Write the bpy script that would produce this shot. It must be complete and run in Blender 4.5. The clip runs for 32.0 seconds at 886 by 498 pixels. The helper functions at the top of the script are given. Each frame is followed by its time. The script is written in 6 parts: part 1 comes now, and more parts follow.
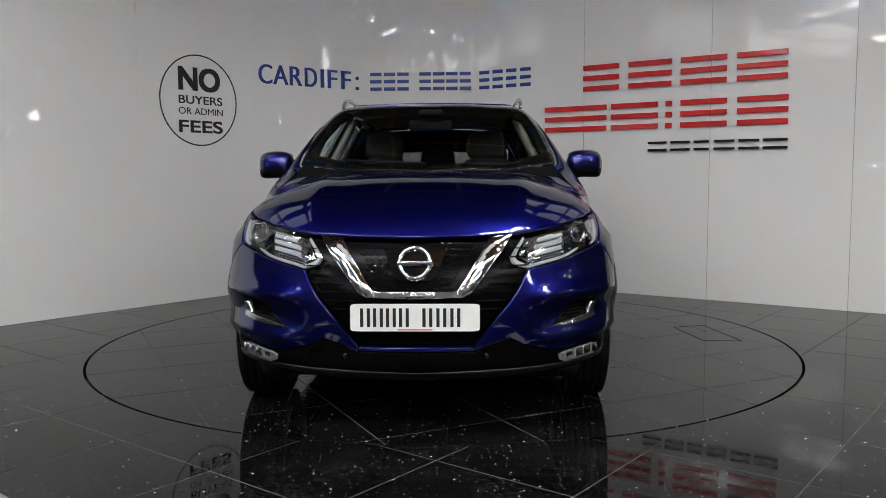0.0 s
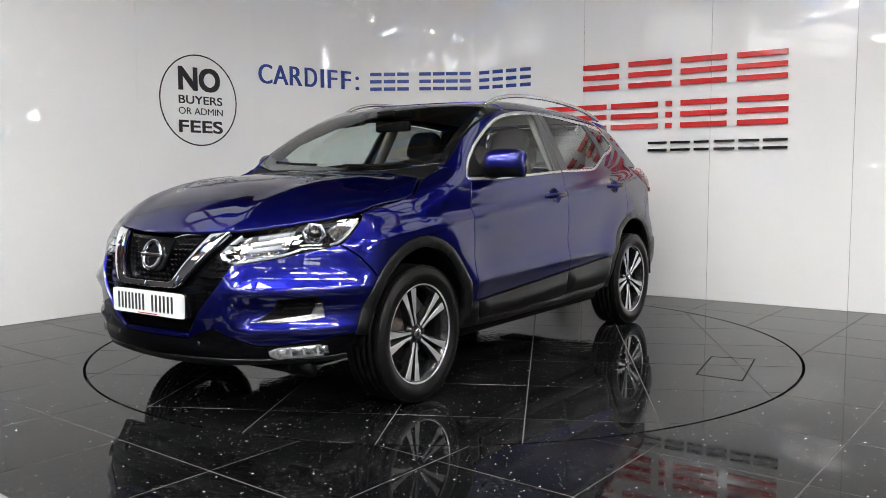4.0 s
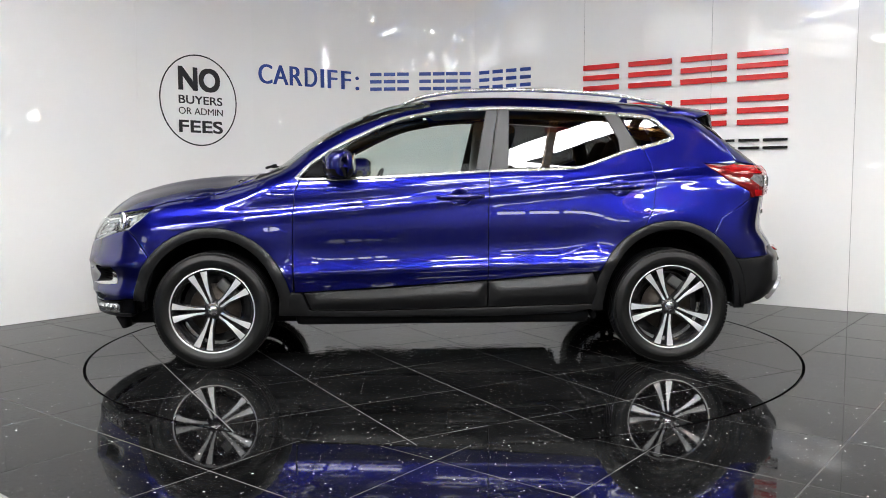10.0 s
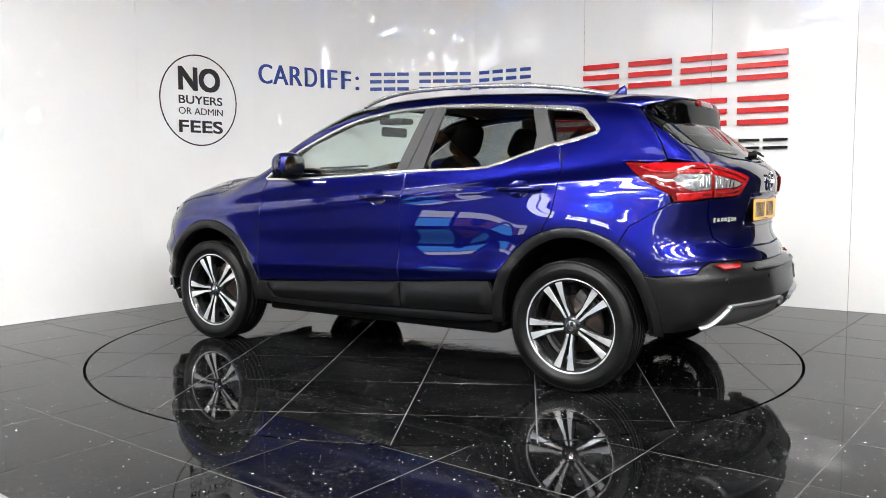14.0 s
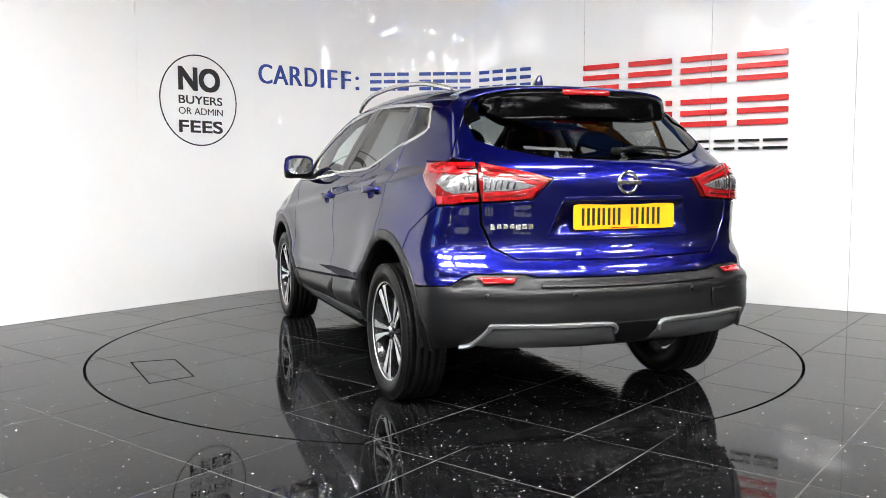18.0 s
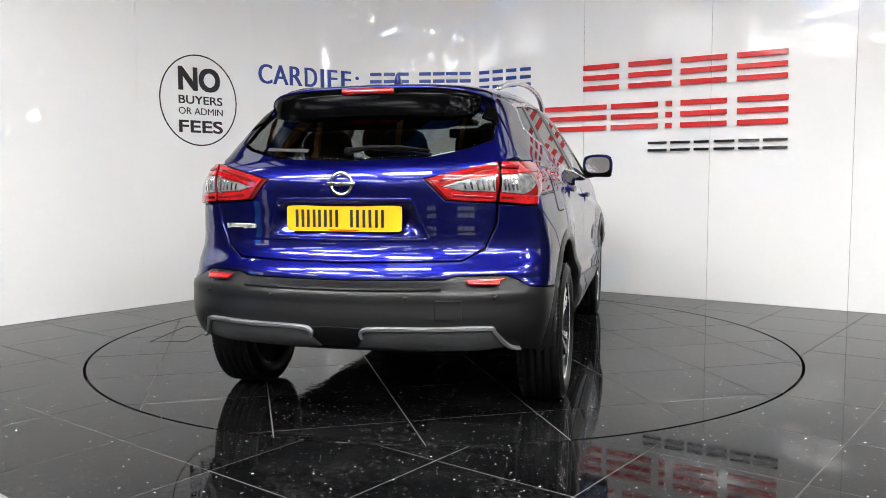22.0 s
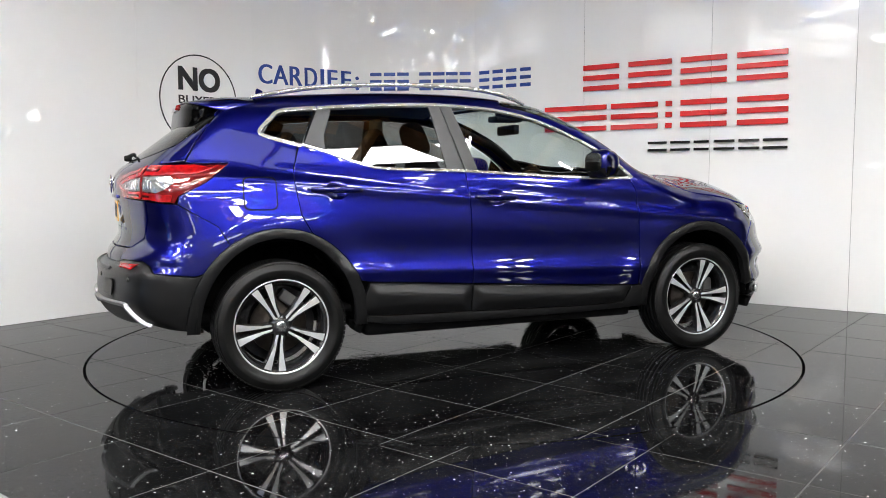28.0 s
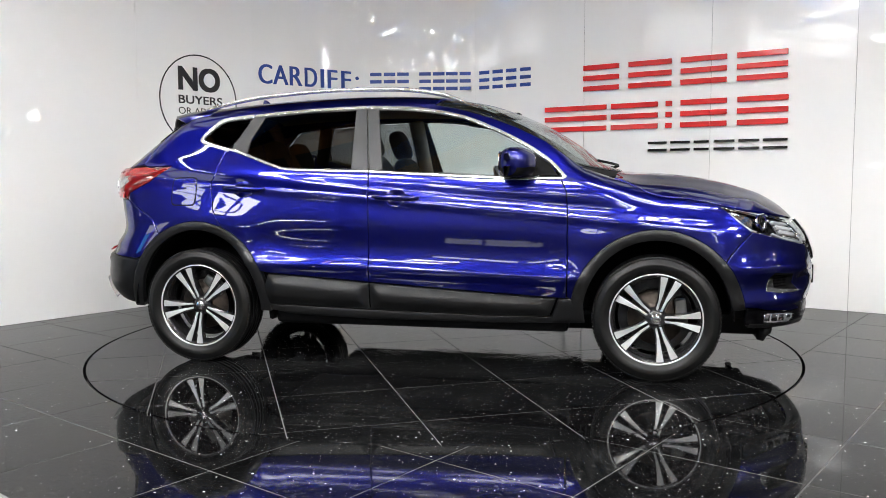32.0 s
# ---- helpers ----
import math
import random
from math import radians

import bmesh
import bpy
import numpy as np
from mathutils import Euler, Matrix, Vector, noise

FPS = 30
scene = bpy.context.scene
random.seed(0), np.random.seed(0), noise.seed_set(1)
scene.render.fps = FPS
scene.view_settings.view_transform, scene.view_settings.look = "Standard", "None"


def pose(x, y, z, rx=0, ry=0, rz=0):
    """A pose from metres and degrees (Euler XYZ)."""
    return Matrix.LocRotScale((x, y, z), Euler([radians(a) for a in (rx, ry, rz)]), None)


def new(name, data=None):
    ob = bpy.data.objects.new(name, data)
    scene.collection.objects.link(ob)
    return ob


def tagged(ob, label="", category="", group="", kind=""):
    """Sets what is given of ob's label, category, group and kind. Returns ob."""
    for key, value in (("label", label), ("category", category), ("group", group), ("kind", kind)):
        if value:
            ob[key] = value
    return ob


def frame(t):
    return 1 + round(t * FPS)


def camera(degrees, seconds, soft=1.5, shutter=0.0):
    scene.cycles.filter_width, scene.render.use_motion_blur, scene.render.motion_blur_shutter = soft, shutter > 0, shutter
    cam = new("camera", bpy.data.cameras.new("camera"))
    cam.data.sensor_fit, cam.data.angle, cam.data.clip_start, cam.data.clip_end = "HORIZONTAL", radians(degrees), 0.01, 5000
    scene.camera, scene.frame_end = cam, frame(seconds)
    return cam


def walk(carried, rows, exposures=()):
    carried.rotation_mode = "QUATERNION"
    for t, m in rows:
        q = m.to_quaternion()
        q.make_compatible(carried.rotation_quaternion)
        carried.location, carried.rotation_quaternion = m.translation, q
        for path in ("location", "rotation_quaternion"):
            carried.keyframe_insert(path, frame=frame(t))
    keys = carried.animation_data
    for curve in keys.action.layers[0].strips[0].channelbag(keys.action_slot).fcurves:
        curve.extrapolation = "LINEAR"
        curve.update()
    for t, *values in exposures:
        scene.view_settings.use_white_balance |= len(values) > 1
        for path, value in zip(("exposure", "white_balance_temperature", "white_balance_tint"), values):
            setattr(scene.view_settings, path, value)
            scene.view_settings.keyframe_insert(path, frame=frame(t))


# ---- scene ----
cam = camera(56.42, 32.0, soft=0.9)
EYE = Matrix(((0.99999151, 0.00407883, 0.00058879, 0.0), (0.00023812, 0.0854466, -0.99634272, -5.52519),
              (-0.00411422, 0.9963344, 0.08544491, 1.08728), (0, 0, 0, 1)))
walk(cam, [(0, EYE), (32.0, EYE)],
     exposures=[(0, -0.13), (1.0, -0.08), (2.0, 0.18), (3.0, 0.34), (5.5, 1.07), (6.5, 1.17), (10.0, 0.81), (13.0, 1.03), (17.0, 1.31), (20.0, 1.07), (23.0, 0.93), (28.0, 0.83), (32.0, 0.86)])


# the heading of the turntable and of the car on it, in degrees
def heading(t):
    return -89.58 - 8.835 * t - 1.7 * math.exp(-2.9 * t)


# ---- world and lights ----
world = bpy.data.worlds.new("world")
world.use_nodes = True
world.node_tree.nodes["Background"].inputs[0].default_value = (0.02, 0.02, 0.022, 1)
world.node_tree.nodes["Background"].inputs[1].default_value = 0.3
scene.world = world


# ---- materials ----
def mat(name, color, rough=0.5, metal=0.0, coat=0.0, vary=0.12, scale=6.0, bump=0.0, bscale=120.0, rvary=0.0, ior=1.45, rand=0.0, obj=True):
    m = bpy.data.materials.new(name)
    m.use_nodes = True
    nt = m.node_tree
    b = nt.nodes["Principled BSDF"]
    b.inputs["Roughness"].default_value = rough
    b.inputs["Metallic"].default_value = metal
    b.inputs["IOR"].default_value = ior
    b.inputs["Coat Weight"].default_value = coat
    b.inputs["Coat Roughness"].default_value = 0.015
    b.inputs["Coat IOR"].default_value = 1.6
    tc = nt.nodes.new("ShaderNodeTexCoord")
    src = tc.outputs["Object"]
    n = nt.nodes.new("ShaderNodeTexNoise")
    n.inputs["Scale"].default_value = scale
    n.inputs["Detail"].default_value = 5
    nt.links.new(src, n.inputs["Vector"])
    ramp = nt.nodes.new("ShaderNodeMapRange")
    ramp.inputs["From Min"].default_value, ramp.inputs["From Max"].default_value = 0.3, 0.7
    ramp.inputs["To Min"].default_value, ramp.inputs["To Max"].default_value = 1 - vary, 1 + vary
    nt.links.new(n.outputs["Fac"], ramp.inputs["Value"])
    val = ramp.outputs["Result"]
    if rand:
        oi = nt.nodes.new("ShaderNodeObjectInfo")
        r2 = nt.nodes.new("ShaderNodeMapRange")
        r2.inputs["To Min"].default_value, r2.inputs["To Max"].default_value = 1 - rand, 1 + rand
        nt.links.new(oi.outputs["Random"], r2.inputs["Value"])
        mul = nt.nodes.new("ShaderNodeMath")
        mul.operation = "MULTIPLY"
        nt.links.new(val, mul.inputs[0])
        nt.links.new(r2.outputs["Result"], mul.inputs[1])
        val = mul.outputs[0]
    mix = nt.nodes.new("ShaderNodeVectorMath")
    mix.operation = "SCALE"
    mix.inputs[0].default_value = color
    nt.links.new(val, mix.inputs["Scale"])
    nt.links.new(mix.outputs["Vector"], b.inputs["Base Color"])
    if rvary:
        n2 = nt.nodes.new("ShaderNodeTexNoise")
        n2.inputs["Scale"].default_value = scale * 2.3
        n2.inputs["Detail"].default_value = 6
        nt.links.new(src, n2.inputs["Vector"])
        r3 = nt.nodes.new("ShaderNodeMapRange")
        r3.inputs["From Min"].default_value, r3.inputs["From Max"].default_value = 0.35, 0.7
        r3.inputs["To Min"].default_value, r3.inputs["To Max"].default_value = max(0.0, rough - rvary), rough + rvary
        nt.links.new(n2.outputs["Fac"], r3.inputs["Value"])
        nt.links.new(r3.outputs["Result"], b.inputs["Roughness"])
    if bump:
        n3 = nt.nodes.new("ShaderNodeTexNoise")
        n3.inputs["Scale"].default_value = bscale
        n3.inputs["Detail"].default_value = 3
        nt.links.new(src, n3.inputs["Vector"])
        bp = nt.nodes.new("ShaderNodeBump")
        bp.inputs["Strength"].default_value = bump
        bp.inputs["Distance"].default_value = 0.002
        nt.links.new(n3.outputs["Fac"], bp.inputs["Height"])
        nt.links.new(bp.outputs["Normal"], b.inputs["Normal"])
    return m


def glow(name, color, strength):
    m = bpy.data.materials.new(name)
    m.use_nodes = True
    nt = m.node_tree
    nt.nodes.remove(nt.nodes["Principled BSDF"])
    e = nt.nodes.new("ShaderNodeEmission")
    e.inputs[0].default_value, e.inputs[1].default_value = (*color, 1), strength
    nt.links.new(e.outputs[0], nt.nodes["Material Output"].inputs[0])
    return m


def glass(name, tint, rough=0.0, ior=1.5, extra=0.0):
    """Thin glass: a tinted see-through sheet with a mirror gloss that grows at grazing angles."""
    m = bpy.data.materials.new(name)
    m.use_nodes = True
    nt = m.node_tree
    nt.nodes.remove(nt.nodes["Principled BSDF"])
    tr = nt.nodes.new("ShaderNodeBsdfTransparent")
    tr.inputs[0].default_value = (*tint, 1)
    gl = nt.nodes.new("ShaderNodeBsdfGlossy")
    gl.inputs["Roughness"].default_value = rough
    fr = nt.nodes.new("ShaderNodeLayerWeight")
    fr.inputs[0].default_value = 0.5
    pw = nt.nodes.new("ShaderNodeMath")
    pw.operation = "POWER"
    pw.inputs[1].default_value = 5.0
    add = nt.nodes.new("ShaderNodeMath")
    add.operation = "MULTIPLY_ADD"
    f0 = ((ior - 1) / (ior + 1)) ** 2 * 1.8 + extra
    add.inputs[1].default_value, add.inputs[2].default_value = 1 - f0, f0
    mx = nt.nodes.new("ShaderNodeMixShader")
    nt.links.new(fr.outputs["Facing"], pw.inputs[0])
    nt.links.new(pw.outputs[0], add.inputs[0])
    nt.links.new(add.outputs[0], mx.inputs[0])
    nt.links.new(tr.outputs[0], mx.inputs[1])
    nt.links.new(gl.outputs[0], mx.inputs[2])
    nt.links.new(mx.outputs[0], nt.nodes["Material Output"].inputs[0])
    return m


def granite(name, wet=False):
    """Polished black granite with pale flecks, dried water spots and scuffs; wet: a thin uneven film of water on it."""
    m = mat(name, (0.0035, 0.0035, 0.0038), rough=0.045, vary=0.3, scale=14, rvary=0.03, rand=0.15, ior=1.205)
    nt = m.node_tree
    b = nt.nodes["Principled BSDF"]

    def node(kind, op="", **values):
        n = nt.nodes.new(kind)
        if op:
            n.operation = op
        for key, v in values.items():
            n.inputs[int(key[1:])].default_value = v
        return n

    def wire(a, c):
        nt.links.new(a, c)

    # every tile is cut from another part of the stone
    tc = next(n for n in nt.nodes if n.bl_idname == "ShaderNodeTexCoord")
    oi = nt.nodes.new("ShaderNodeObjectInfo")
    shift = node("ShaderNodeVectorMath", "MULTIPLY_ADD", i1=(37.0, 53.0, 11.0))
    wire(oi.outputs["Random"], shift.inputs[0])
    wire(tc.outputs["Object"], shift.inputs[2])
    src = shift.outputs[0]
    for n in list(nt.nodes):
        if n.bl_idname == "ShaderNodeTexNoise":
            wire(src, n.inputs["Vector"])
    base = b.inputs["Base Color"].links[0].from_socket

    def cover(fac, tone):
        nonlocal base
        mx = nt.nodes.new("ShaderNodeMix")
        mx.data_type = "RGBA"
        mx.inputs[7].default_value = (tone, tone, tone, 1)
        wire(fac, mx.inputs[0])
        wire(base, mx.inputs[6])
        base = mx.outputs[2]

    def times(a, c):
        mu = node("ShaderNodeMath", "MULTIPLY")
        wire(a, mu.inputs[0])
        wire(c, mu.inputs[1])
        return mu.outputs[0]

    def noise_between(scale, detail, lo, hi, top=1.0):
        n = nt.nodes.new("ShaderNodeTexNoise")
        n.inputs["Scale"].default_value, n.inputs["Detail"].default_value = scale, detail
        wire(src, n.inputs["Vector"])
        mr = nt.nodes.new("ShaderNodeMapRange")
        mr.inputs["From Min"].default_value, mr.inputs["From Max"].default_value, mr.inputs["To Max"].default_value = lo, hi, top
        wire(n.outputs["Fac"], mr.inputs["Value"])
        return mr.outputs[0]

    for scale, edge, share, tone in ((13.0, 0.037, 0.58, 0.80), (34.0, 0.055, 0.62, 0.45), (120.0, 0.11, 0.6, 0.05)):
        v = nt.nodes.new("ShaderNodeTexVoronoi")
        v.voronoi_dimensions = "2D"
        v.inputs["Scale"].default_value = scale
        wire(src, v.inputs["Vector"])
        sep = nt.nodes.new("ShaderNodeSeparateColor")
        wire(v.outputs["Color"], sep.inputs[0])
        # flecks of uneven size
        size = node("ShaderNodeMath", "MULTIPLY", i1=edge * 1.5)
        wire(sep.outputs[1], size.inputs[0])
        lt = node("ShaderNodeMath", "LESS_THAN")
        wire(v.outputs["Distance"], lt.inputs[0])
        wire(size.outputs[0], lt.inputs[1])
        gt = node("ShaderNodeMath", "GREATER_THAN", i1=share)
        wire(sep.outputs[0], gt.inputs[0])
        cover(times(lt.outputs[0], gt.outputs[0]), tone)
    # dried drops in patches, and broad wiped smears
    v = nt.nodes.new("ShaderNodeTexVoronoi")
    v.voronoi_dimensions = "2D"
    v.inputs["Scale"].default_value = 30.0
    wire(src, v.inputs["Vector"])
    ring = nt.nodes.new("ShaderNodeMapRange")
    ring.inputs["From Min"].default_value, ring.inputs["From Max"].default_value = 0.42, 0.34
    wire(v.outputs["Distance"], ring.inputs["Value"])
    cover(times(times(ring.outputs[0], noise_between(55, 3, 0.42, 0.62)), noise_between(2.6, 1, 0.44, 0.62, 0.75)), 0.045)
    cover(noise_between(4.5, 6, 0.56, 0.80, 0.30), 0.025)
    wire(base, b.inputs["Base Color"])
    bump = nt.nodes.new("ShaderNodeBump")
    bump.inputs["Strength"].default_value, bump.inputs["Distance"].default_value = (0.32, 0.0010) if wet else (0.02, 0.002)
    wire(times(noise_between(34, 2, 0.35, 0.7), noise_between(3.2, 3, 0.45, 0.56)) if wet else noise_between(3.0, 2, 0.0, 1.0), bump.inputs["Height"])
    wire(bump.outputs[0], b.inputs["Normal"])
    return m


GRANITE = granite("black_granite")
GRANITE_WET = granite("wet_black_granite", True)
GROUT = mat("grey_grout", (0.09, 0.09, 0.088), 0.8, vary=0.3, scale=30)
SEAM = mat("black_seam", (0.004, 0.004, 0.004), 0.8, ior=1.1)
WALL = mat("white_gloss_panel", (0.83, 0.83, 0.825), 0.025, vary=0.012, scale=1.2, bump=0.6, bscale=3.0, rand=0.012, ior=1.36)
WALLJOINT = mat("panel_joint", (0.45, 0.45, 0.45), 0.6)
INK_BLACK = mat("black_vinyl", (0.012, 0.012, 0.014), 0.35, vary=0.1)
INK_BLUE = mat("blue_vinyl", (0.012, 0.05, 0.28), 0.35, vary=0.06)
SIGN_RED = mat("red_acrylic", (0.62, 0.018, 0.018), 0.25, vary=0.05, coat=0.3)
SIGN_BLACK = mat("black_acrylic", (0.01, 0.01, 0.01), 0.2, vary=0.1, coat=0.3)
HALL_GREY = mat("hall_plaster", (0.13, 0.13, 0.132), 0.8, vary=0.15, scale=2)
# hall plaster with shade put into its tone, so the doors mirror little light
HALL_DARK = mat("darkened_hall_plaster", (0.05, 0.05, 0.052), 0.8, vary=0.15, scale=2)
CEIL = mat("ceiling_boards", (0.07, 0.045, 0.028), 0.8, vary=0.3, scale=3)
BEAM = mat("orange_steel", (0.62, 0.27, 0.05), 0.5, vary=0.15)
ROOF_SHEET = glow("dim_roof_light", (0.96, 1.0, 0.98), 0.7)
TIMBER = mat("roof_timber", (0.62, 0.33, 0.12), 0.7, vary=0.35, scale=4)
BLUE_STEEL = mat("blue_steel", (0.03, 0.16, 0.55), 0.5, vary=0.1)
SKY = glow("skylight_glow", (0.99, 0.99, 0.975), 31.0)
TUBE = glow("tube_glow", (0.99, 0.99, 0.97), 45.0)
# weaker tube glow for the leaning pairs
TUBE_DIM = glow("dim_tube_glow", (0.99, 0.99, 0.97), 13.0)
SMALL_PANE = glow("small_window_glow", (0.99, 0.99, 0.975), 15.0)
WINDOW = glow("daylight_window", (1.0, 0.99, 0.97), 7.0)
# glow of the windows added as fill light for the paint
WINDOW_FILL = glow("fill_window_glow", (0.98, 1.0, 1.0), 4.0)
# pane glows coloured after an unknown source mirrored in the car
GLOW_WHITE = glow("white_stand_in_pane", (1.0, 0.99, 0.97), 1.5)
GLOW_BLUE = glow("blue_stand_in_pane", (0.10, 0.42, 1.0), 1.8)
GLOW_PINK = glow("pink_stand_in_pane", (1.0, 0.42, 0.40), 0.25)
FLOOD = glow("flood_lamp_glow", (1.0, 0.98, 0.95), 40.0)

# flakes that turn dark at a slant, under a clear coat
PAINT = mat("blue_metallic_paint", (0.0072, 0.0094, 0.188), 0.30, metal=0.95, coat=1.0, vary=0.05, scale=900)
PAINT.node_tree.nodes["Principled BSDF"].inputs["Coat IOR"].default_value = 1.68
PAINT.node_tree.nodes["Principled BSDF"].inputs["Specular Tint"].default_value = (0.0, 0.0, 0.02, 1)
BLACK_GLOSS = mat("gloss_black", (0.006, 0.006, 0.007), 0.06, coat=0.6, vary=0.1)
CLAD = mat("grained_black_plastic", (0.0065, 0.0065, 0.007), 0.30, vary=0.2, scale=20, bump=0.18, bscale=700, ior=1.46)
DARK = mat("dark_plastic", (0.0035, 0.0035, 0.004), 0.6, vary=0.2, ior=1.22)
STRIP = mat("bright_trim", (0.66, 0.66, 0.66), 0.20, metal=0.75, vary=0.03)
UNDER = mat("deep_black_plastic", (0.0012, 0.0012, 0.0014), 0.12, vary=0.1, ior=1.12)
GRILLE = mat("black_grille_plastic", (0.002, 0.002, 0.0025), 0.22, vary=0.2, ior=1.16)
GREYTRIM = mat("satin_grey_trim", (0.055, 0.056, 0.058), 0.4, vary=0.08, bump=0.1, bscale=500)
EDGE = mat("satin_silver_edge", (0.34, 0.34, 0.35), 0.32, metal=0.8, vary=0.04)
CHROME = mat("chrome", (0.86, 0.86, 0.87), 0.05, metal=1.0, vary=0.02)
SATIN = mat("satin_aluminium", (0.62, 0.63, 0.64), 0.22, metal=1.0, vary=0.04)
ALLOY = mat("machined_alloy", (0.86, 0.87, 0.88), 0.27, metal=0.68, vary=0.05, scale=60)
ALLOY_DARK = mat("black_alloy", (0.012, 0.012, 0.013), 0.25, coat=0.5, vary=0.1)
RUBBER = mat("tyre_rubber", (0.005, 0.005, 0.005), 0.40, vary=0.3, scale=25, bump=0.2, bscale=300, ior=1.33)
DISC = mat("brake_disc_steel", (0.06, 0.05, 0.043), 0.5, metal=0.9, vary=0.2, scale=40)
CALIPER = mat("cast_caliper", (0.09, 0.09, 0.088), 0.5, metal=0.6, vary=0.2)
GLASS_CLEAR = glass("clear_window_glass", (0.82, 0.885, 0.86))
GLASS_DARK = glass("privacy_window_glass", (0.27, 0.28, 0.28), extra=0.0)
GLASS_LAMP = glass("lamp_cover_glass", (0.95, 0.96, 0.97))
RED_LENS = mat("red_lamp_lens", (0.34, 0.004, 0.006), 0.08, coat=1.0, vary=0.35, scale=45, bump=0.5, bscale=120)
RED_DARK = mat("dark_red_lens", (0.16, 0.004, 0.005), 0.08, coat=1.0, vary=0.1)
LAMP_CLEAR = mat("clear_lamp_optics", (0.50, 0.51, 0.53), 0.09, metal=0.9, coat=0.6, vary=0.5, scale=50, bump=0.3, bscale=60)
TAIL_CLEAR = mat("clear_tail_lens", (0.32, 0.32, 0.325), 0.10, metal=0.5, coat=1.0, vary=0.5, scale=45, bump=0.2, bscale=70)
LED_WHITE = mat("white_light_guide", (0.38, 0.39, 0.41), 0.15, vary=0.05, coat=0.5)
PLATE_W = mat("white_plate", (0.80, 0.80, 0.79), 0.3, vary=0.02)
PLATE_Y = mat("yellow_plate", (0.80, 0.42, 0.010), 0.3, vary=0.03)
SEAT = mat("dark_cloth", (0.014, 0.0135, 0.014), 0.85, vary=0.2, scale=40, bump=0.3, bscale=250)
HEADLINER = mat("pale_headliner", (0.34, 0.32, 0.29), 0.9, vary=0.08)


# ---- mesh tools ----
def mesh_of(name, verts, faces, material, smooth=True, normals=None):
    me = bpy.data.meshes.new(name)
    me.from_pydata([tuple(v) for v in verts], [], faces)
    me.materials.append(material)
    if smooth:
        me.polygons.foreach_set("use_smooth", [True] * len(me.polygons))
    me.update()
    if normals is not None:
        me.normals_split_custom_set_from_vertices([tuple(n) for n in normals])
    return me


def put(name, me, parent=None, label="", loc=None, m=None):
    ob = new(name, me)
    if parent is not None:
        ob.parent = parent
    if m is not None:
        ob.matrix_basis = m
    if loc is not None:
        ob.location = loc
    if label:
        tagged(ob, label)
    return ob


def join(*pieces):
    """Joins (verts, faces) pairs into one."""
    V, F = [], []
    for v, f in pieces:
        o = len(V)
        V += [tuple(p) for p in v]
        F += [tuple(i + o for i in q) for q in f]
    return V, F


def moved(vf, m):
    return [tuple(m @ Vector(p)) for p in vf[0]], vf[1]


def box(x0, x1, y0, y1, z0, z1, b=0.0):
    bm = bmesh.new()
    bmesh.ops.create_cube(bm, size=1)
    for v in bm.verts:
        v.co = ((x0 + x1) / 2 + v.co.x * (x1 - x0), (y0 + y1) / 2 + v.co.y * (y1 - y0), (z0 + z1) / 2 + v.co.z * (z1 - z0))
    if b:
        bmesh.ops.bevel(bm, geom=bm.edges[:], offset=b, segments=2, affect="EDGES", profile=0.6)
    bm.verts.index_update()
    out = [tuple(v.co) for v in bm.verts], [tuple(v.index for v in f.verts) for f in bm.faces]
    bm.free()
    return out


def lathe(profile, n=64, axis="y", closed=False):
    """Turns (radius, along) pairs about the axis."""
    V, F = [], []
    k = len(profile)
    for i in range(n):
        a = 2 * math.pi * i / n
        for r, h in profile:
            V.append((r * math.cos(a), h, r * math.sin(a)) if axis == "y" else (r * math.cos(a), r * math.sin(a), h))
    for i in range(n):
        for j in range(k if closed else k - 1):
            a, b = i * k + j, i * k + (j + 1) % k
            c, d = ((i + 1) % n) * k + (j + 1) % k, ((i + 1) % n) * k + j
            F.append((a, b, c, d) if axis == "y" else (d, c, b, a))
    return V, F


def tube(path, ry, rz=None, n=10, up=(0, 0, 1), caps=True, taper=None):
    """An elliptic bar along a path: half width ry across, rz along up."""
    rz = ry if rz is None else rz
    P = [Vector(p) for p in path]
    V, F = [], []
    for i, p in enumerate(P):
        d = (P[min(i + 1, len(P) - 1)] - P[max(i - 1, 0)]).normalized()
        s = d.cross(Vector(up)).normalized()
        u = s.cross(d).normalized()
        k = taper(i / (len(P) - 1)) if taper else 1
        for j in range(n):
            a = 2 * math.pi * j / n
            V.append(tuple(p + s * (ry * k * math.cos(a)) + u * (rz * k * math.sin(a))))
    for i in range(len(P) - 1):
        for j in range(n):
            a, b = i * n + j, i * n + (j + 1) % n
            F.append((a, b, b + n, a + n))
    if caps:
        F.append(tuple(range(n))[::-1])
        F.append(tuple(range((len(P) - 1) * n, len(P) * n)))
    return V, F


def prism(poly, z0, z1):
    """A polygon in x and y with thickness from z0 to z1."""
    n = len(poly)
    V = [(x, y, z0) for x, y in poly] + [(x, y, z1) for x, y in poly]
    F = [tuple(range(n))[::-1], tuple(range(n, 2 * n))] + [(i, (i + 1) % n, (i + 1) % n + n, i + n) for i in range(n)]
    return V, F


def curve(pts, n=12):
    """A smooth path through points of any dimension."""
    P = np.array(pts, float)
    out = []
    for i in range(len(P) - 1):
        a, b, c, d = P[max(i - 1, 0)], P[i], P[i + 1], P[min(i + 2, len(P) - 1)]
        for j in range(n):
            t = j / n
            out.append(0.5 * (2 * b + (c - a) * t + (2 * a - 5 * b + 4 * c - d) * t * t + (3 * b - a - 3 * c + d) * t ** 3))
    out.append(P[-1])
    return [tuple(p) for p in out]


